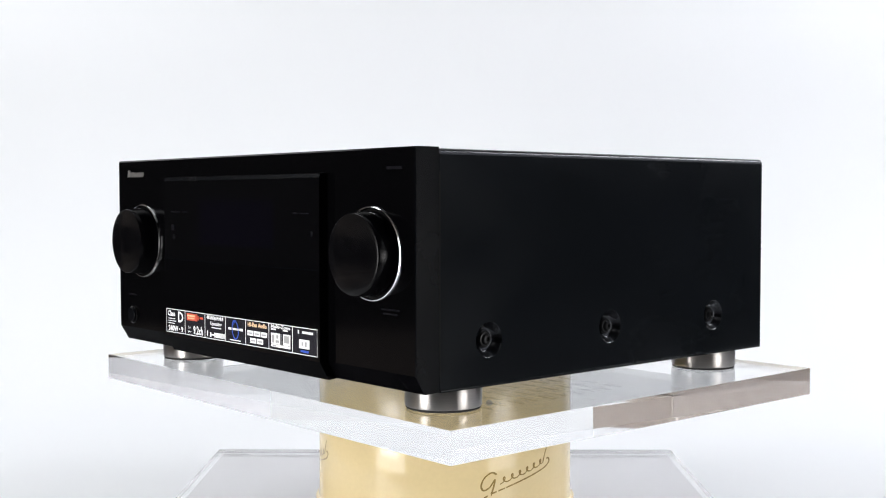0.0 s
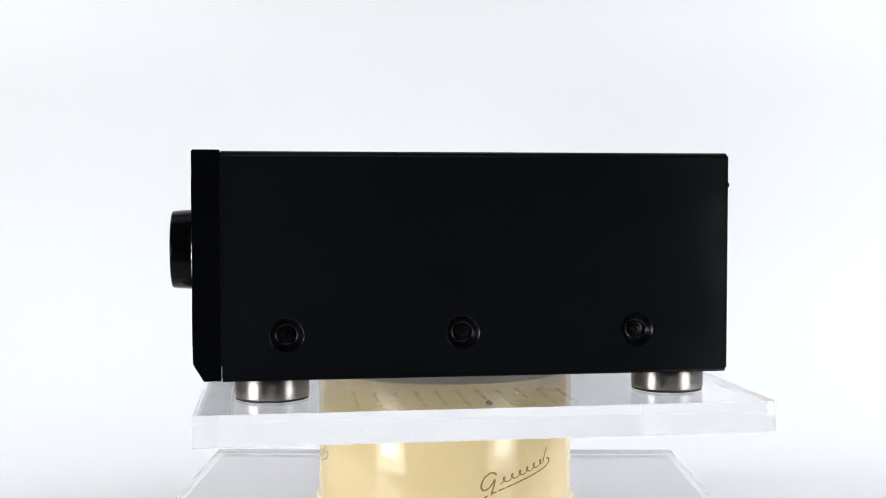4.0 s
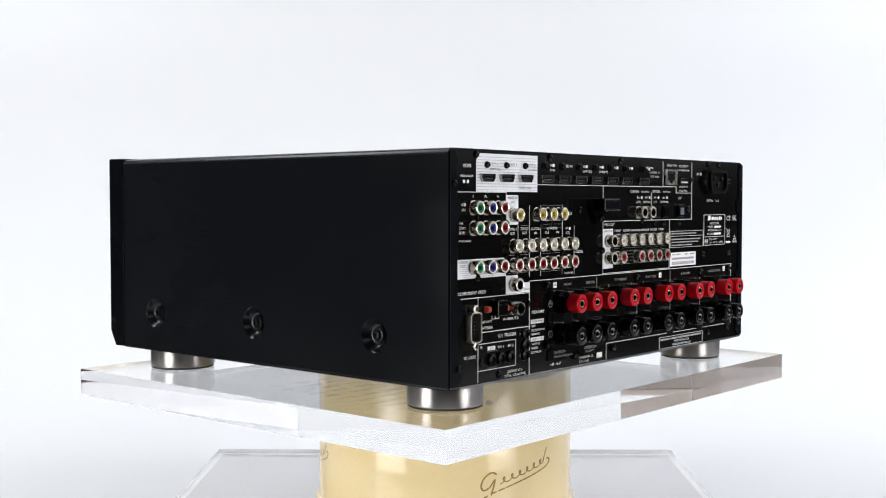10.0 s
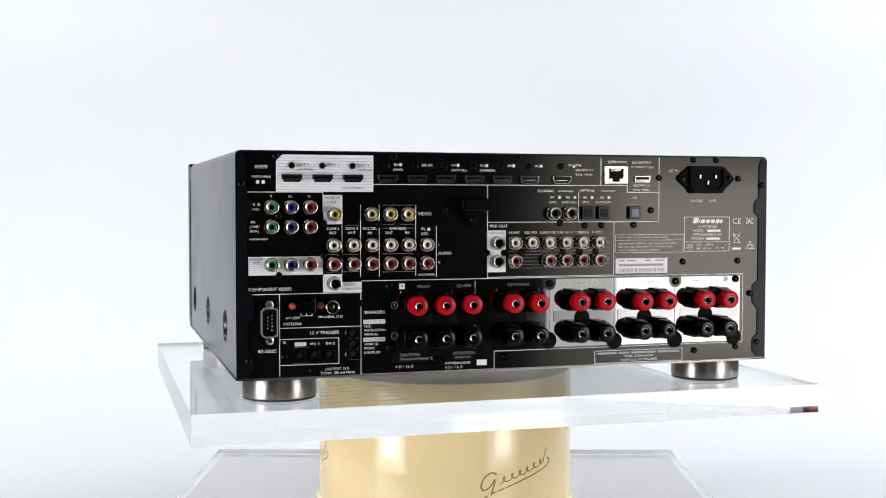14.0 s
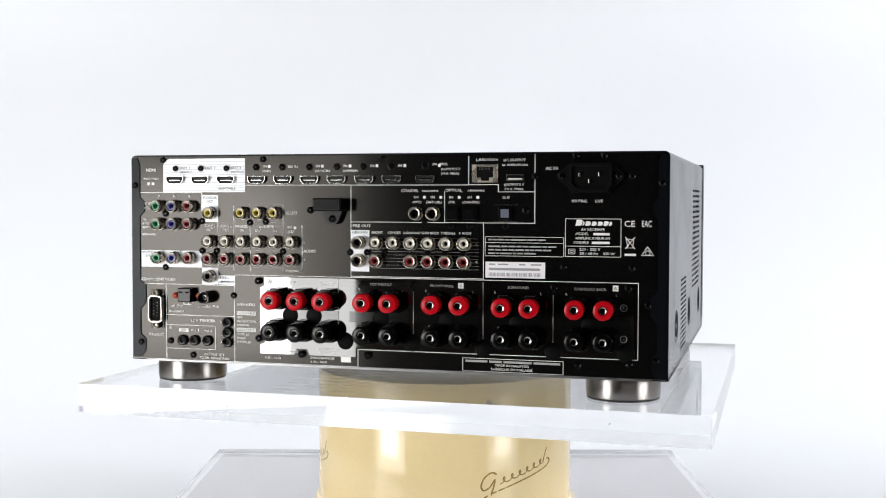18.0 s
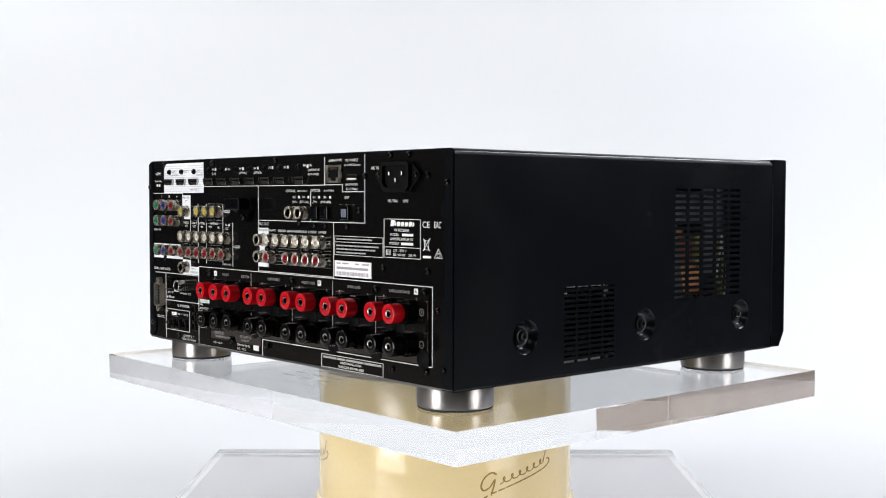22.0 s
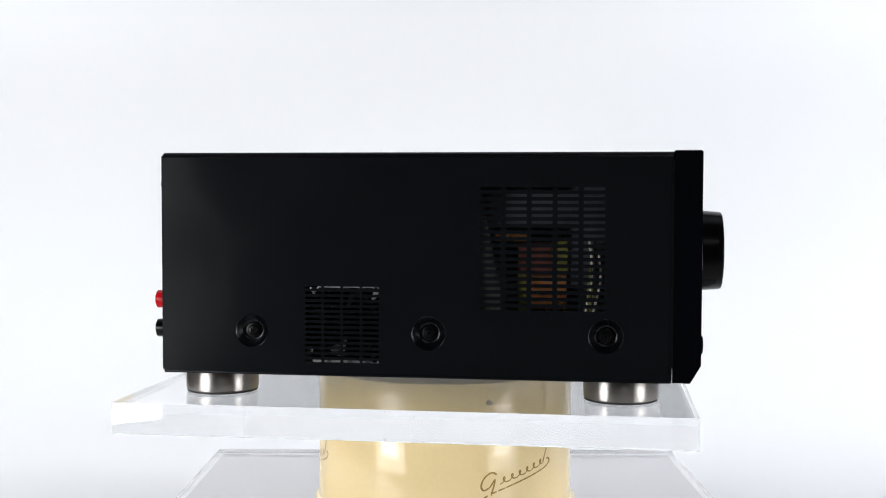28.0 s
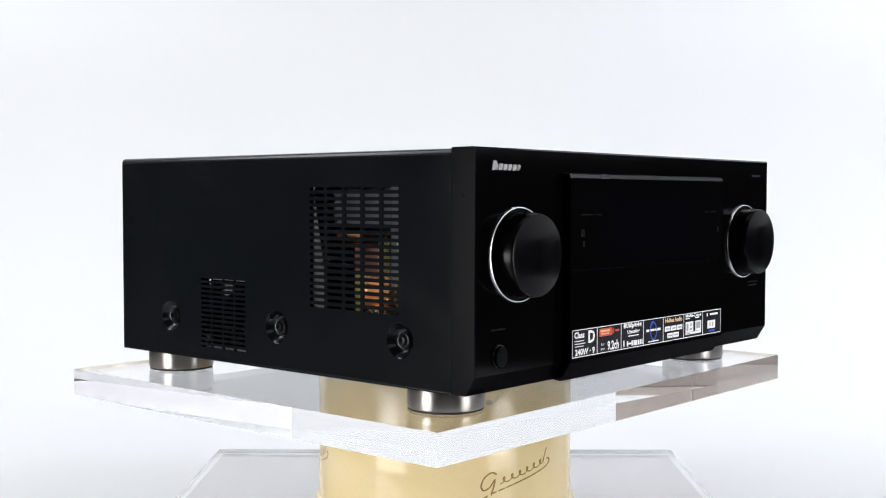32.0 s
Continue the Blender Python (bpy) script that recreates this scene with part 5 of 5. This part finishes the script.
def other_sockets():
    # wireless adapter bracket
    br = rx("cable_bracket", boxes((0.0280, 0.0513, YB + 0.006, 0.4165, 0.1412, 0.1512), bevel=0.0012), BLACK, label="black plastic block on a screwed foot")
    part("bracket_face", boxes((0.0300, 0.0493, 0.4163, 0.4168, 0.1428, 0.1496), bevel=0.0002), SATIN, br)
    part("bracket_foot", extrude_profile([(0.030, 0.1445), (0.050, 0.1445), (0.0445, 0.1330), (0.0420, 0.1310), (0.0370, 0.1310), (0.0345, 0.1330)], lambda u, v, d: (u, d, v), YB, YB + 0.0062), BLACK, br)
    s = part("panel_screw", screw_mesh(2.8, 2.2), BLACK, RX, "", (OX + 0.0393, OY + YB + 0.0062, 0.1352), True)
    part("panel_screw", s.data, None, RX, "", (OX + 0.0597, OY + YB, 0.1418))
    # network socket
    lan = rx("network_socket", sheet(slot(-0.0908, -0.0709, 0.1631, 0.1765), [[(-0.0872, 0.1668), (-0.0872, 0.1748), (-0.0745, 0.1748), (-0.0745, 0.1668), (-0.0776, 0.1668), (-0.0776, 0.1644), (-0.0841, 0.1644), (-0.0841, 0.1668)]], lambda u, v, d: (u, YB + 0.0014 - d, v), 0.0012), NICKEL, label="metal-framed network socket")
    part("socket_cavity", boxes((-0.0898, -0.0719, YB + 0.0002, YB + 0.0006, 0.1643, 0.1754)), DEEPBLACK, lan)
    bm = bmesh.new()
    for k in range(8):
        box(bm, -0.0848 + k * 0.0011, -0.0843 + k * 0.0011, YB + 0.0006, YB + 0.0010, 0.1728, 0.1744)
    part("contact_pins", bm, SOCKET, lan)["kind"] = "stuff"
    usb = rx("usb_socket", sheet(slot(-0.1103, -0.0972, 0.1642, 0.1690), [slot(-0.1098, -0.0977, 0.1647, 0.1685)], lambda u, v, d: (u, YB + 0.0014 - d, v), 0.0012), SOCKET, label="metal USB socket")
    part("tongue", boxes((-0.1090, -0.0986, YB + 0.0004, YB + 0.0014, 0.1652, 0.1662)), WHITEIN, usb)
    part("socket_cavity", boxes((-0.1096, -0.0979, YB + 0.0002, YB + 0.0004, 0.1649, 0.1684)), DEEPBLACK, usb)
    for x, lit in ((-56.1, 0), (-69.8, 0), (-96.6, 1)):
        o = rx("optical_socket", rbm((x + 5.0, x - 5.0, 135, 145, 0, 0.0030, 0.0005)), BLACK, label="square optical socket with shutter")
        part("shutter", rbm((x + 3.1, x - 3.1, 136.9, 143.1, 0.0030, 0.0036, 0.0004)), SHUTTER if lit else SATIN, o)
    # mains inlet
    prof = [(-0.1345, 0.1676), (-0.1370, 0.1705), (-0.1440, 0.1760), (-0.1460, 0.1775), (-0.1745, 0.1775), (-0.1765, 0.1760), (-0.1830, 0.1705), (-0.1850, 0.1676), (-0.1830, 0.1645), (-0.1765, 0.1590), (-0.1745, 0.1555), (-0.1460, 0.1555), (-0.1440, 0.1590), (-0.1370, 0.1645)]
    ac = rx("mains_inlet", extrude_profile(prof, lambda u, v, d: (u, d, v), YB, YB + 0.0030), DEEPBLACK, label="black three-pin mains inlet")
    rim = [(-0.1480, 0.1562), (-0.1447, 0.1600), (-0.1442, 0.1640), (-0.1442, 0.1748), (-0.1462, 0.1770), (-0.1742, 0.1770), (-0.1762, 0.1748), (-0.1762, 0.1640), (-0.1757, 0.1600), (-0.1724, 0.1562)]
    hole = [(-0.1500, 0.1588), (-0.1466, 0.1624), (-0.1466, 0.1738), (-0.1476, 0.1748), (-0.1728, 0.1748), (-0.1738, 0.1738), (-0.1738, 0.1624), (-0.1704, 0.1588)]
    part("inlet_rim", sheet(rim, [hole], lambda u, v, d: (u, YB + 0.0062 - d, v), 0.0032), DEEPBLACK, ac)
    # flat black floor in place of the inlet's shaded depth
    part("inlet_well", boxes((-0.1736, -0.1469, YB + 0.0030, YB + 0.0034, 0.1597, 0.1739)), DEEPBLACK, ac)
    for x, z in ((-0.1530, 0.1690), (-0.1672, 0.1690), (-0.1601, 0.1640)):
        part("inlet_pin", boxes((x - 0.0008, x + 0.0008, YB + 0.0034, YB + 0.0054, z - 0.0016, z + 0.0016), bevel=0.0003), SLEEVE, ac)
    for x in (-0.1390, -0.1808):
        part("inlet_screw", screw_mesh(2.4, 1.5), BLACK, RX, "", (OX + x, OY + YB + 0.0030, 0.1676), True)
    # nine-pin port
    cx, cz = 0.1938, 0.0608
    trap = [(cx - 0.0052, cz + 0.0088), (cx - 0.0030, cz + 0.0100), (cx + 0.0036, cz + 0.0100), (cx + 0.0055, cz + 0.0080), (cx + 0.0055, cz - 0.0080), (cx + 0.0036, cz - 0.0100), (cx - 0.0030, cz - 0.0100), (cx - 0.0052, cz - 0.0088)]
    d9 = rx("serial_port", sheet([(cx + 1.12 * (x - cx), cz + 1.08 * (z - cz)) for x, z in trap], [trap], lambda u, v, d: (u, YB + 0.0055 - d, v), 0.0055), SHELL, label="metal nine-pin port")
    part("port_plate", boxes((cx - 0.0060, cx + 0.0062, YB, YB + 0.0008, cz - 0.0155, cz + 0.0155), bevel=0.0003), BLACK, d9)
    part("port_well", extrude_profile([(cx + 0.99 * (x - cx), cz + 0.99 * (z - cz)) for x, z in trap], lambda u, v, d: (u, d, v), YB + 0.0008, YB + 0.0018), DEEPBLACK, d9)
    for k in range(9):
        px, pz = (cx - 0.0016, cz - 0.0054 + 0.0027 * k) if k < 5 else (cx + 0.0016, cz - 0.0040 + 0.0027 * (k - 5))
        part("port_pin", revolve([(0, 0.0048), (0.0005, 0.0045), (0.0006, 0.0018)], 8, "y", (px, YB, pz)), SLEEVE, d9)
    for dz in (-0.0130, 0.0130):
        part("hex_stud", revolve([(0.0031, 0.0008), (0.0031, 0.0050), (0.0018, 0.0054), (0.0016, 0.0030), (0, 0.0030)], 6, "y", (cx, YB, cz + dz)), NICKEL, d9)
    # aerial terminals
    am = rx("aerial_terminal", boxes((0.1605, 0.1722, YB, YB + 0.0075, 0.0672, 0.0786), bevel=0.0008), BLACK, label="black push terminal with orange levers")
    for x in (0.1636, 0.1694):
        part("wire_hole", boxes((x - 0.0016, x + 0.0016, YB + 0.0074, YB + 0.0077, 0.0746, 0.0758)), DEEPBLACK, am)
    for x in (0.1768, 0.1560):
        part("lever", revolve([(0, 0.0046), (0.0012, 0.0044), (0.0021, 0.0036), (0.0025, 0.0022), (0.0026, 0)], 20, "y", (x, YB, 0.0722)), ORANGE, am, "orange round lever", None, True)
    fm = rx("aerial_socket", revolve([(0.0050, 0), (0.0050, 0.0100), (0.0046, 0.0104), (0.0042, 0.0100), (0.0042, 0.0020), (0, 0.0020)], 26, "y", (0.1485, YB, 0.0714)), SOCKET, label="round metal aerial socket", smooth=True)
    part("centre_pin", revolve([(0.0022, 0.0020), (0.0022, 0.0064), (0.0012, 0.0066), (0.0010, 0.0040), (0, 0.0040)], 14, "y", (0.1485, YB, 0.0714)), SLEEVE, fm, "", None, True)
    part("socket_liner", revolve([(0.00415, 0.0090), (0.0036, 0.0088), (0.0036, 0.0026), (0.0023, 0.0024)], 26, "y", (0.1485, YB, 0.0714)), DEEPBLACK, fm, "", None, True)
    # small round jacks
    kept = None
    for x, z in ((131.2, 51.4), (131.2, 43.3), (131.2, 35.6), (171.2, 35.9), (160.5, 36), (149, 36.1)):
        j = part("mini_jack", kept[0] if kept else revolve([(0.0044, 0), (0.0042, 0.0022), (0.0034, 0.0026), (0.0022, 0.0024), (0.0020, 0.0006)], 20), BLACK, RX, "", (OX + x * MM, OY + YB, z * MM), True)
        h = part("jack_hole", kept[1] if kept else revolve([(0, 0.0008), (0.0021, 0.0008)], 12), DARK, j)
        kept = kept or (j.data, h.data)


rear_shell()
ink_fields()
rules()
lettering()
screws()
hdmi_ports()
phono_sockets()
terminals()
other_sockets()

# ---- floor and wall tiles ----
TILE_ME = None
for i in range(-6, 7):
    for j in range(-11, 4):
        t = part("tile", TILE_ME or box(bmesh.new(), 0.006, 0.744, 0.006, 0.714, -0.755, -0.750, 0.002, 1), TILE, FLOOR, at=(i * 0.75, j * 0.72, 0))
        TILE_ME = t.data
TILE_ME = None
for i in range(-8, 4):
    for j in range(3):
        t = part("tile", TILE_ME or box(bmesh.new(), -4.408, -4.400, 0.004, 0.686, 0.004, 0.676, 0.002, 1), TILE, WALLW, at=(0, i * 0.69, 0.45 + j * 0.68))
        TILE_ME = t.data
TILE_ME = None
for i in range(-8, 4):
    t = part("tile", TILE_ME or box(bmesh.new(), -4.408, -4.400, 0.004, 0.686, -0.745, -0.454, 0.002, 1), TILE, WALLW, at=(0, i * 0.69, 0))
    TILE_ME = t.data

# ---- the turning ----
# The plate and the receiver turn together about the column's axis, clockwise seen from above.
RX_LEAN = pose(0, 0, 0, 0.100, 0, 0) @ pose(0, 0, 0, 0, -0.048, 0)


def turned(t):
    a = radians(8.3 * t)
    return -47.590 - 8.2472 * t - 0.6173 * math.sin(a) - 0.7511 * math.cos(a) - 0.1153 * math.sin(2 * a) - 0.2647 * math.cos(2 * a)


def motions():
    times = [float(t) for t in range(33)]
    walk(RX, [(t, pose(0, 0, 0, 0, 0, turned(t)) @ RX_LEAN) for t in times])
    walk(PLATE, [(t, pose(0, 0, 0, 0, 0, turned(t)) @ RX_LEAN) for t in times])


motions()
